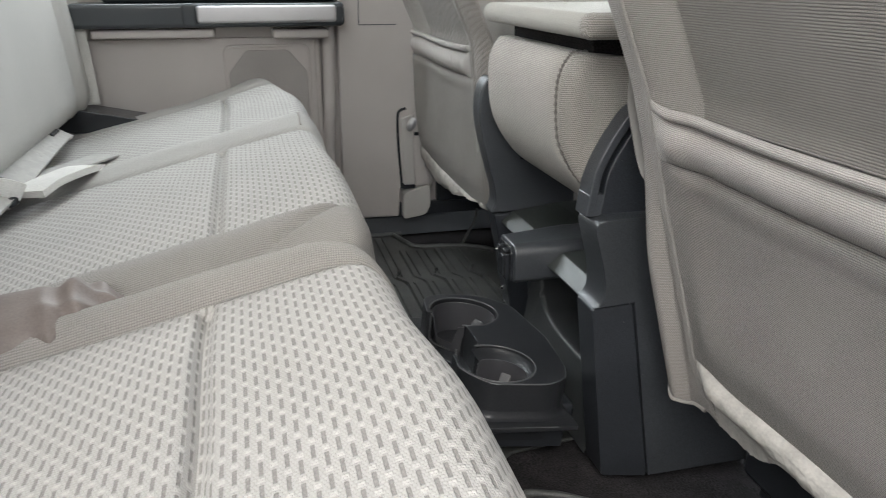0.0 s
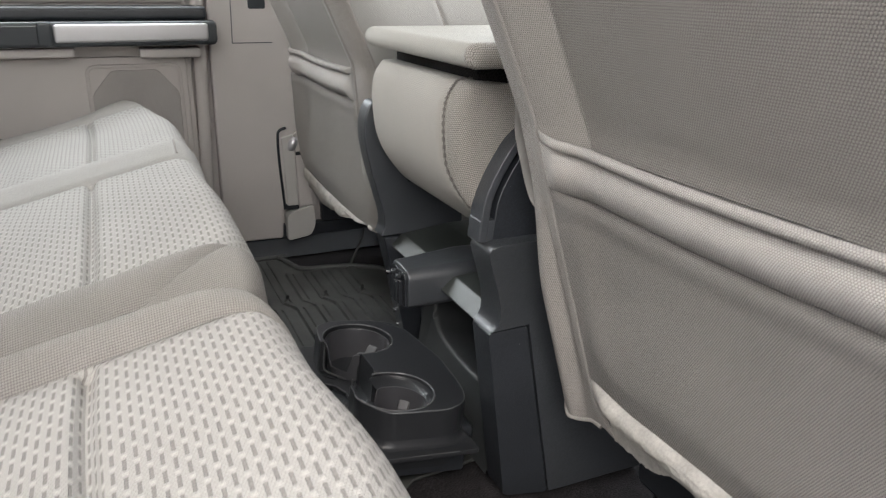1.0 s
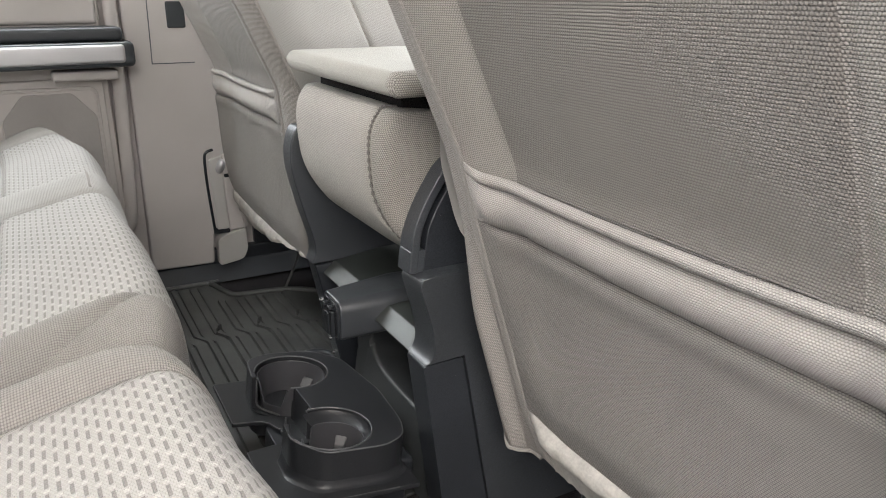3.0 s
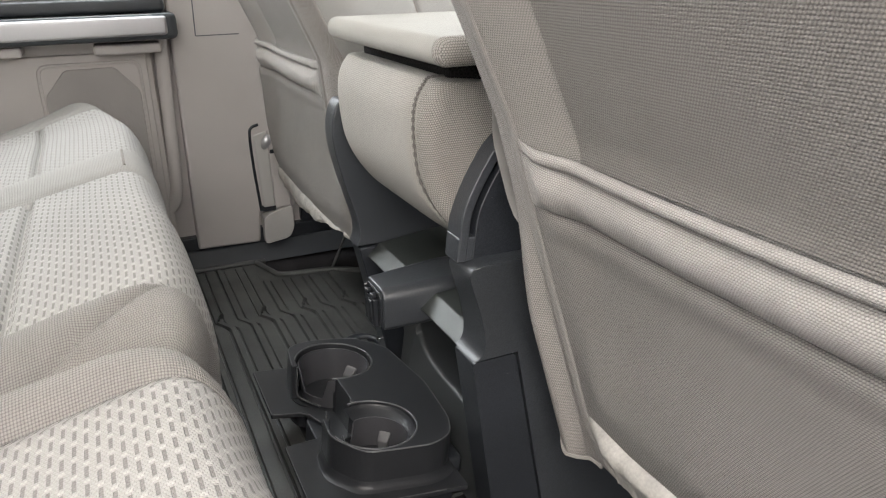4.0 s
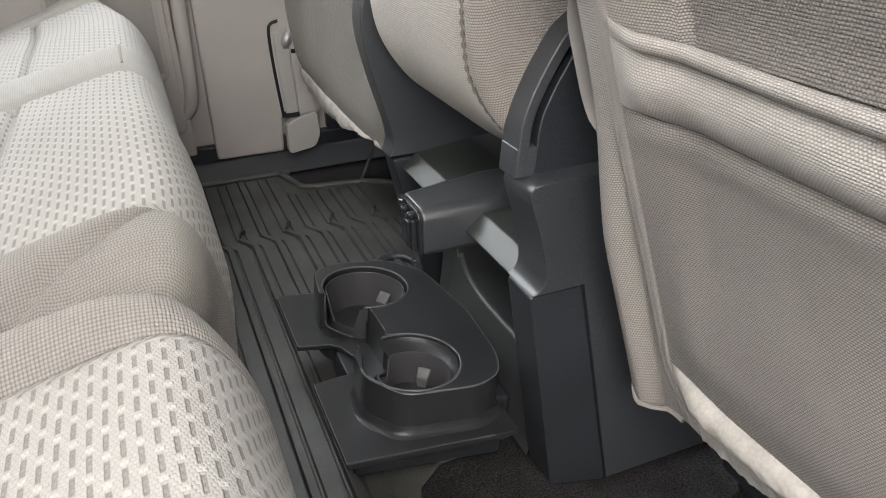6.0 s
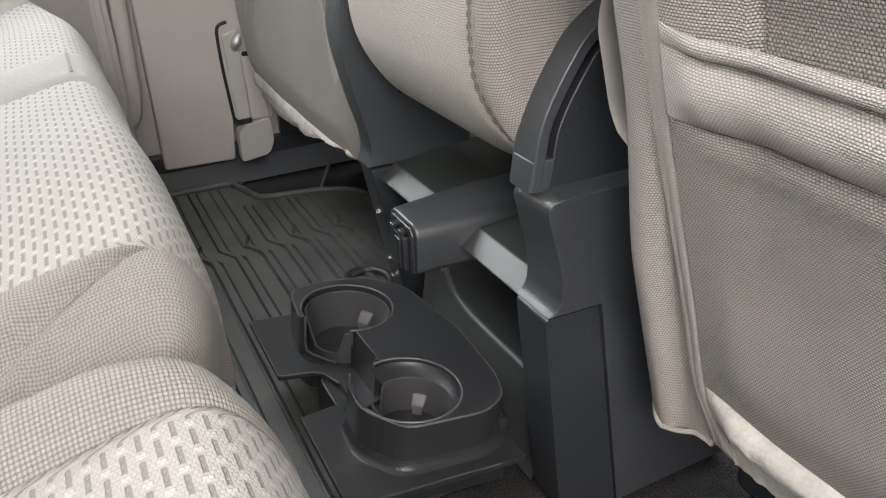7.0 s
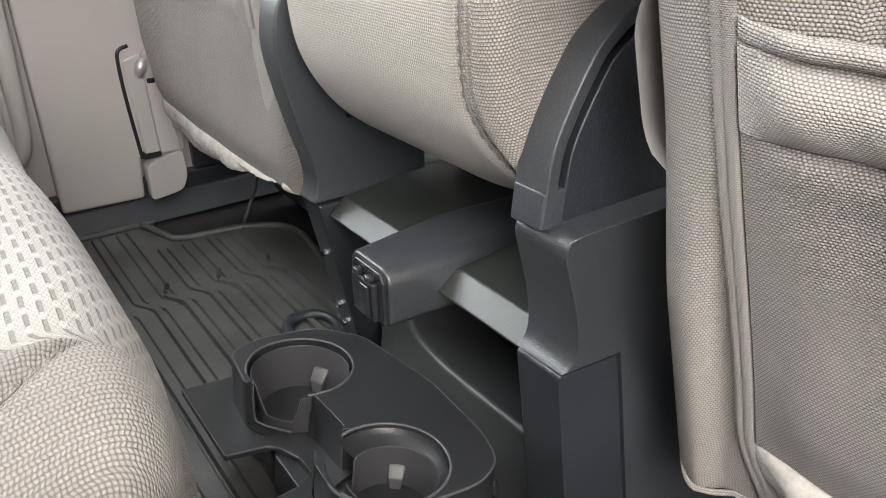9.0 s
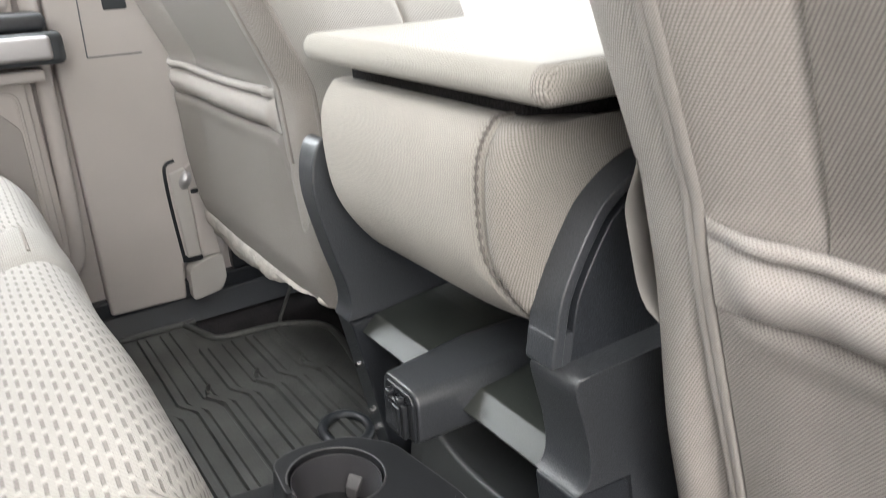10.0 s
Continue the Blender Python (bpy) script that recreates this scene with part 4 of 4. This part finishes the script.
def bench_h(y):
    """Swell of the bolsters and dips at the seams, across the cab."""
    h = 0.015 * dip(y, 0.260, 0.040)
    h += 0.024 * smooth01(-y, 0.645, 0.70) + 0.017 * smooth01(y, 0.58, 0.71)
    h -= 0.0015 * (dip(y, -0.325, 0.005) + dip(y, -0.177, 0.005)) + 0.005 * (dip(y, 0.208, 0.005) + dip(y, 0.318, 0.005) + dip(abs(y), 0.65, 0.005))
    for c0, c1 in ((-0.65, -0.325), (-0.177, 0.208), (0.318, 0.65)):
        if c0 < y < c1:
            h += 0.006 * math.sin(math.pi * (y - c0) / (c1 - c0))
    return h


def bench_edge(y):
    """The roll-off at the outer ends of the two benches."""
    drop = 0.0
    for e, r, k in ((-0.745, 0.06, 1.2), (0.745, 0.07, 1.1)):
        d = abs(y - e)
        if d < r:
            drop -= r * k * (1 - math.sqrt(max(0.0, 1 - ((r - d) / r) ** 2)))
    return drop


def corner(y):
    """How far the front edge curves back towards the ends."""
    q = max(0.0, abs(y) - (0.48 if y > 0 else 0.62)) / (0.265 if y > 0 else 0.125)
    bulge = 0.013 * smooth01(y, -0.38, -0.52) * smooth01(y, -0.745, -0.66) if y < -0.273 else 0.006 * smooth01(y, 0.15, 0.0) * smooth01(y, -0.18, -0.12)      # the cushions swell forward in their middles
    return (0.13 if y > 0 else 0.08) * (1 - math.sqrt(max(0.0, 1 - min(1.0, q) ** 2))) - bulge


def bench_row(y, seam_in, nose=NOSE):
    """One line over the cushion from back to front; seam_in: how deep the cross seam cuts in there."""
    h, e = bench_h(y), bench_edge(y)
    row = []
    for x in span(-0.72, -0.41, 40)[:-1] + span(-0.41, -0.37, 19)[:-1] + span(-0.37, -0.281, 13):
        g = 0.012 * dip(x, -0.389, 0.0055) * seam_in
        row.append(Vector((x - corner(y) * smooth01(x, -0.45, -0.25), y, bench_z(x) + h + e - g + 0.0012 * noise.noise((x * 14, y * 14, 2)))))
    for x, dz in nose:
        cr = corner(y) * smooth01(x, -0.45, -0.25)
        row.append(Vector((x - nose_back(y) * smooth01(-dz, 0.0, 0.05) - cr, y, 0.361 + (h + e) * (1 - smooth01(-dz, 0, 0.2)) + dz)))
    for _ in range(14):      # eases the crown over into the front
        row = [p if k < 61 or k > len(row) - 3 else (row[k - 1] + 2 * p + row[k + 1]) / 4 for k, p in enumerate(row)]
    return row


def bench_strip(y0, y1, n, cross_seam):
    return grid([bench_row(y, min(1, (y - y0) / 0.006, (y1 - y) / 0.006) if cross_seam else 0.0) for y in span(y0, y1, n)], plan=True)


def bolster_strip(seam, end, n, sink, blunt):
    """An inner bolster: the cushion's line at the seam carried across to the joint and let in, towards the cushion's heart, by sink(x, y, front); blunt: how far its front corner stands out."""
    line, stub = bench_row(seam, 0.0), bench_row(seam, 0.0, BLUNT if blunt else NOSE)
    last = len(line) - 1
    rows = []
    for y in span(min(seam, end), max(seam, end), n):
        row = []
        across = smooth01(abs(y - seam), 0.0, 0.03)
        for k, p in enumerate([a.lerp(b, across) for a, b in zip(line, stub)]):
            q = (k - 58) / (last - 6 - 58)
            a = math.pi / 2 * min(1.0, max(0.0, q)) ** 1.1
            d = sink(p.x, y, smooth01(q, 0.25, 0.9))
            low = 1 - 0.55 * smooth01(p.z, 0.26, 0.14)
            out = blunt * across * max(0.0, math.sin(math.pi * min(1.0, max(0.0, q * 0.85 + 0.05)))) ** 1.2
            row.append(Vector((p.x - 0.55 * d * low * math.sin(a) + out * math.sin(0.9), y, p.z - d * math.cos(a) + out * math.cos(0.9))))
        rows.append(row)
    return grid(rows)


def near_sink(x, y, front):
    """The narrow bench's bolster: a round roll that dies away at the front."""
    q = (y + 0.325) / 0.051
    swell = 0.019 * max(0.0, math.sin(math.pi * min(1.0, q / 0.92))) ** 0.75 * (1 - 0.55 * front)
    return 0.075 * max(0.0, (q - 0.42) / 0.58) ** 2.6 + 0.016 * front * smooth01(q, 0.0, 0.6) - swell + 0.0012 * noise.noise((x * 25, y * 25, 8))


def wide_sink(x, y, front):
    """The wide bench's bolster: puffed up to its crease, then rounding down into the joint."""
    f, q = fold(x), (-0.177 - y) / 0.095
    crown = 0.012 * math.sin(math.pi * q ** 0.75) * (1 - 0.6 * front)
    puff = 0.005 * max(0.0, math.sin(math.pi * (y - f) / (-0.177 - f))) ** 0.8 * min(1.0, (-0.177 - f) / 0.03) if y > f else 0.0
    return 0.088 * (1 - max(0.0, 1 - q ** 2.3) ** (1 / 2.3)) - crown - puff + 0.0065 * dip(y, f, 0.0036) * smooth01(-0.177 - f, 0.005, 0.016) + 0.0012 * noise.noise((x * 25, y * 25, 8))


def bench(name_at, strips, label):
    b = thing("rear_seat", name_at, label, "car seat", "rear seats")
    for nm, y0, y1, n, dash in strips:
        if nm == "inner_bolster":
            part(nm, bolster_strip(y0, y1, n, near_sink, 0.0) if y0 < -0.3 else bolster_strip(y1, y0, n, wide_sink, 0.007), CLOTH_BENCH, b)
        else:
            part(nm, bench_strip(y0, y1, n, dash), CLOTH_DASH if "insert" in nm else CLOTH_PALE, b)
        if nm == "ridge":
            across = [min(bench_row(y, 0.0), key=lambda p: abs(p.x + 0.281)) for y in span(y0 + 0.012, y1 - 0.012, 20)]
            part("end_seam", tube(across, 0.0016, 6), CLOTH_TAPE, b, "short seam across the ridge")
    ya, yb = strips[0][1], strips[-1][2]
    part("cushion_core", prism([(-0.72, 0.10), (-0.72, 0.20), (-0.30, 0.28), (-0.262, 0.24), (-0.262, 0.12)], "y", ya + 0.012, yb - 0.012, 0.01), CLOTH, b)
    part("seat_base", rbox(-0.72, -0.30, ya + 0.03, yb - 0.03, -0.006, 0.13, 0.004), BLACK, b)
    # backrest
    cols = span(ya + 0.004, yb - 0.004, 80)
    rows = []
    for z in span(0.30, 0.95, 60):
        row = []
        for y in cols:
            d = min(y - ya, yb - y)
            r = 0.05
            e = (r * (1 - math.sqrt(max(0.0, 1 - ((r - d) / r) ** 2))) if d < r else 0.0) + 0.009 * dip(d, 0.10, 0.008) - 0.012 * smooth01(d, 0.10, 0.06) * smooth01(d, 0.0, 0.05)
            f = 0.012 * math.sin(math.pi * (z - 0.3) / 0.65)
            low = 0.06 * (1 - math.sqrt(max(0.0, 1 - ((0.36 - z) / 0.06) ** 2))) if z < 0.36 else 0.0
            row.append(Vector((-0.655 - 0.14 * (z - 0.36) + f - e - low, y, z)))
        rows.append(row)
    part("backrest", grid(rows), CLOTH_PALE, b)
    part("backrest_shell", prism([(-0.72, 0.30), (-0.82, 0.95), (-0.88, 0.95), (-0.80, 0.30)], "y", ya + 0.01, yb - 0.01, 0.01), CLOTH, b)
    return b


bench((-0.5, -0.5, -0.006), [("outer_bolster", -0.745, -0.65, 24, False), ("insert", -0.65, -0.325, 130, True), ("inner_bolster", -0.325, -0.274, 40, False)], "grey cloth rear seat with dashed insert, nearer the open door")
bench((-0.5, 0.25, -0.006), [("inner_bolster", -0.272, -0.177, 96, False), ("insert", -0.177, 0.208, 150, True), ("ridge", 0.208, 0.318, 28, False), ("outer_insert", 0.318, 0.65, 70, True), ("outer_bolster", 0.65, 0.745, 24, False)], "wide grey cloth rear bench with two dashed inserts")

# ---- far rear door and pillar ----
door = thing("door_1", (-0.45, 0.80, 0.05), "closed rear door with greige panel, speaker and silver armrest", "door", kind="structure")
part("panel", prism([(-0.75, 0.05), (-0.195, 0.05), (-0.195, 0.66), (-0.75, 0.66)], "y", 0.785, 0.815, 0.004), TRIM, door)
part("lower_panel", prism(outline([(-0.70, 0.10), (-0.205, 0.10), (-0.205, 0.442), (-0.70, 0.442)], 0.012), "y", 0.775, 0.79, 0.004), TRIM, door)
part("speaker_frame", prism(outline([(-0.392, 0.20), (-0.216, 0.20), (-0.216, 0.428), (-0.392, 0.428)], 0.02), "y", 0.770, 0.778, 0.003), TRIM, door)
part("speaker_bezel", tube([(x, 0.7695, z) for x, z in outline([(-0.3865, 0.206), (-0.2215, 0.206), (-0.2215, 0.4225), (-0.3865, 0.4225)], 0.014) + [(-0.3865, 0.22)]], 0.0016, 6), TRIM, door)
part("speaker_grille", prism(outline([(-0.384, 0.215), (-0.224, 0.215), (-0.224, 0.372), (-0.262, 0.417), (-0.346, 0.417), (-0.384, 0.372)], 0.008), "y", 0.7675, 0.771, 0.0015), TRIM_DARK, door, "dark perforated speaker grille")
part("ledge", rbox(-0.63, -0.403, 0.725, 0.79, 0.446, 0.463, 0.005), TRIM, door)
part("ledge", rbox(-0.292, -0.178, 0.735, 0.79, 0.441, 0.459, 0.005), TRIM, door)
armr = part("armrest", rbox(-0.66, -0.149, 0.70, 0.79, 0.466, 0.512, 0.01, 3), GLOSS, door, "dark armrest shell")
part("armrest_top", rbox(-0.60, -0.165, 0.712, 0.79, 0.512, 0.537, 0.008, 3), BLACK, armr)
part("silver_bar", rbox(-0.432, -0.166, 0.695, 0.72, 0.474, 0.507, 0.006, 3), SILVER, armr, "satin silver accent bar")
part("bar_cap", rbox(-0.458, -0.433, 0.694, 0.72, 0.468, 0.512, 0.006, 3), GLOSS, armr)
part("upper_panel", rbox(-0.74, -0.20, 0.775, 0.80, 0.54, 0.66, 0.008), TRIM, door)
seal = thing("door_seal", (-0.185, 0.80, 0.14), "greige rounded rubber door seal along the pillar", "door seal", kind="structure")
part("strip", tube(curve([(-0.172, 0.79, 0.68), (-0.176, 0.79, 0.45), (-0.182, 0.79, 0.25), (-0.188, 0.79, 0.16), (-0.205, 0.795, 0.128), (-0.235, 0.80, 0.115)], 8), 0.013, 10), TRIM, seal)
pillar = thing("pillar_trim", (-0.07, 0.80, 0.03), "greige pillar trim with a belt slot", "pillar trim", kind="structure")
part("cover", prism([(-0.16, 0.034), (-0.031, 0.031), (-0.026, 0.098), (0.05, 0.10), (0.06, 0.68), (-0.155, 0.68)], "y", 0.783, 0.815, 0.006), TRIM, pillar)
part("slot_edge", tube(curve([(-0.0235, 0.7835, 0.10), (-0.030, 0.7835, 0.20), (-0.031, 0.7835, 0.262), (-0.026, 0.7835, 0.278), (-0.012, 0.7835, 0.283)], 6), 0.0032, 8), BLACK_SMOOTH, pillar, "black slot edge")
part("strap", prism([(-0.019, 0.108), (-0.025, 0.262), (0.002, 0.27), (0.006, 0.108)], "y", 0.777, 0.784, 0.003), TRIM_PALE, pillar, "pale strap in the slot")
part("strap_edge", prism([(0.006, 0.105), (0.002, 0.27), (0.024, 0.285), (0.040, 0.105)], "y", 0.773, 0.784, 0.004), TRIM, pillar)
part("strap_foot", prism(outline([(-0.024, 0.028), (0.03, 0.036), (0.042, 0.06), (0.04, 0.108), (-0.005, 0.096), (-0.022, 0.088)], 0.01), "y", 0.770, 0.80, 0.006, 3), TRIM_PALE, pillar, "pale moulded foot of the belt guide")
part("slot_gap", rbox(-0.022, 0.008, 0.780, 0.789, 0.098, 0.112, 0.002), BLACK_SMOOTH, pillar)
lever = bmesh.new()
bmesh.ops.create_uvsphere(lever, u_segments=16, v_segments=10, radius=0.014)
part("lever", moved(lever, pose(0.0, 0.778, 0.248, 0, 25, 0) @ Matrix.Diagonal((0.75, 0.7, 1.25, 1))), SILVER, pillar, "small bright lever")
part("lever_tip", rbox(0.004, 0.018, 0.772, 0.784, 0.222, 0.232, 0.003), BLACK_SMOOTH, pillar)
for a, b in (((-0.111, 0.463), (-0.03, 0.463)), ((-0.111, 0.463), (-0.106, 0.67))):
    part("joint", tube([(a[0], 0.7832, a[1]), (b[0], 0.7832, b[1])], 0.0012, 6), GRIP, pillar)
part("recess", rbox(-0.075, -0.04, 0.78, 0.79, 0.53, 0.58, 0.003), GLOSS, pillar)

# ---- belts and the cover between the rear cushions ----
def ribbon3(points, w, t, twist=None):
    """A flat strap of width w and thickness t along the points."""
    bm = bmesh.new()
    P = curve(points, 6)
    rows = []
    for i, p in enumerate(P):
        d = (P[min(i + 1, len(P) - 1)] - P[max(i - 1, 0)]).normalized()
        k = i / (len(P) - 1)
        side = Vector(twist[0]).lerp(Vector(twist[1]), k)
        side = (side - d * side.dot(d)).normalized()
        n = d.cross(side)
        rows.append([bm.verts.new(p + side * (a * w / 2) + n * (b * t / 2)) for a, b in ((-1, -1), (1, -1), (1, 1), (-1, 1))])
    for a, b in zip(rows, rows[1:]):
        for k in range(4):
            bm.faces.new((a[k], a[(k + 1) % 4], b[(k + 1) % 4], b[k]))
    bm.faces.new(rows[0][::-1])
    bm.faces.new(rows[-1])
    bmesh.ops.recalc_face_normals(bm, faces=bm.faces)
    return bm


belt = thing("seat_belt", (-0.66, 0.72, 0.30), "pale seat belt hanging beside the rear backrest", "seat belt")
part("webbing", ribbon3([(-0.70, 0.735, 0.75), (-0.672, 0.73, 0.56), (-0.659, 0.725, 0.44), (-0.652, 0.72, 0.325)], 0.047, 0.002, ((1, 0.25, 0), (1, 0.1, 0.1))), WEBBING, belt)
part("anchor", prism(outline([(-0.70, 0.285), (-0.53, 0.27), (-0.54, 0.30), (-0.66, 0.325), (-0.70, 0.32)], 0.01), "y", 0.66, 0.745, 0.004), BLACK_SMOOTH, belt, "black plastic belt anchor")


def buckle(at_, turn, label):
    b = thing("belt_buckle", at_, label, "belt buckle", "rear belt buckles")
    m = Matrix.Translation(at_) @ Matrix.Rotation(radians(turn), 4, "Z")
    part("strap", moved(ribbon3([(-0.004, -0.062, 0.014), (0.0, -0.03, 0.020), (0.002, 0.02, 0.019), (0.002, 0.062, 0.016), (0.002, 0.086, 0.011)], 0.043, 0.009, ((1, 0, 0.12), (1, 0, 0.05))), m), WEBBING, b)
    curl = [(-0.010, -0.066, 0.016), (-0.018, -0.082, 0.026), (-0.034, -0.092, 0.030), (-0.052, -0.088, 0.022), (-0.060, -0.074, 0.012), (-0.050, -0.060, 0.006), (-0.034, -0.056, 0.006)]
    part("curl", moved(ribbon3(curl, 0.026, 0.0035, ((0.3, 0.2, 1), (0.2, 0.5, 1))), m), WEBBING, b, "pale strap curled back on itself")
    part("release", moved(rbox(-0.034, -0.012, -0.088, -0.066, 0.004, 0.016, 0.003), m), BLACK_SMOOTH, b)
    part("under_strap", moved(ribbon3([(-0.07, -0.05, 0.008), (-0.05, 0.03, 0.010), (-0.035, 0.11, 0.008), (-0.022, 0.19, 0.006)], 0.042, 0.003, ((1, -0.2, 0.1), (1, -0.2, 0))), m), CLOTH_PALE, b)
    return b


flap = thing("anchor_flap", (-0.672, 0.33, 0.31), "pale cloth flap with two slots along the backrest foot", "seat flap")
part("cloth", ribbon3([(-0.668, 0.06, 0.318), (-0.664, 0.2, 0.322), (-0.668, 0.36, 0.324), (-0.676, 0.50, 0.320), (-0.682, 0.555, 0.312)], 0.07, 0.006, ((1, 0, -0.55), (1, 0, -0.55))), CLOTH_PALE, flap)
for y in (0.165, 0.47):
    part("slot", moved(rbox(-0.014, 0.014, -0.022, 0.022, -0.001, 0.0045, 0.0018), Matrix.Translation((-0.670, y, 0.3225)) @ Matrix.Rotation(radians(28), 4, "Y")), BLACK_SMOOTH, flap, "black slot")


buckle((-0.60, 0.19, 0.292), -16, "pale belt buckle lying on the rear cushion")
red = thing("belt_buckle", (-0.615, -0.235, 0.30), "pale belt buckle with a red button", "belt buckle", "rear belt buckles")
part("case", rbox(-0.65, -0.588, -0.262, -0.222, 0.285, 0.311, 0.006, 3), TRIM_PALE, red)
part("button", rbox(-0.589, -0.581, -0.256, -0.228, 0.291, 0.306, 0.002), RED, red, "red release button")


def boot_at(x, t):
    """A crumpled vinyl cover that fills the joint between the cushions; t runs over its back."""
    k = math.sqrt(smooth01(x, -0.452, -0.50)) * 0.8 + 0.2
    gather = smooth01(x, -0.535, -0.49)
    crease = 0.0035 * math.sin((x + 0.45) * 240 + 3.2 * t + 1.5 * noise.noise((x * 25, t * 1.5, 1))) * gather + 0.007 * noise.noise((x * 16, t * 1.3, 5))
    r = (0.045 + crease) * k
    r -= 0.004 * gather * abs(math.sin(5.5 * t + 30 * (x + 0.5)))
    return Vector((x, -0.270 - (r + 0.012) * math.cos(t), bench_z(x) - 0.012 + r * 0.95 * math.sin(t)))


cover = thing("joint_cover", (-0.53, -0.273, 0.27), "taupe vinyl cover folded between the rear cushions", "seat cover")
part("cover", grid([[boot_at(x, t) for t in span(0, math.pi, 30)] for x in span(-0.66, -0.515, 50)]), LEATHER, cover)
part("gathered_end", grid([[boot_at(x, t) for t in span(0, math.pi, 60)] for x in span(-0.515, -0.452, 50)]), LEATHER, cover, "puckered end of the cover")

# ---- ring on the floor behind the console ----
ring = bmesh.new()
R_, r_ = 0.030, 0.0070
loops = [[ring.verts.new((0.030 + (R_ + r_ * math.cos(b)) * math.cos(a), 0.285 + 1.25 * (R_ + r_ * math.cos(b)) * math.sin(a), 0.004 + r_ * 0.9 * math.sin(b))) for b in (2 * math.pi * j / 10 for j in range(10))] for a in (2 * math.pi * k / 32 for k in range(32))]
for k in range(32):
    p, q = loops[k], loops[(k + 1) % 32]
    for j in range(10):
        ring.faces.new((p[j], q[j], q[(j + 1) % 10], p[(j + 1) % 10]))
bmesh.ops.recalc_face_normals(ring, faces=ring.faces)
tagged(part("rubber_ring", ring, BLACK), "black rubber ring on the floor beside the console", "rubber ring")
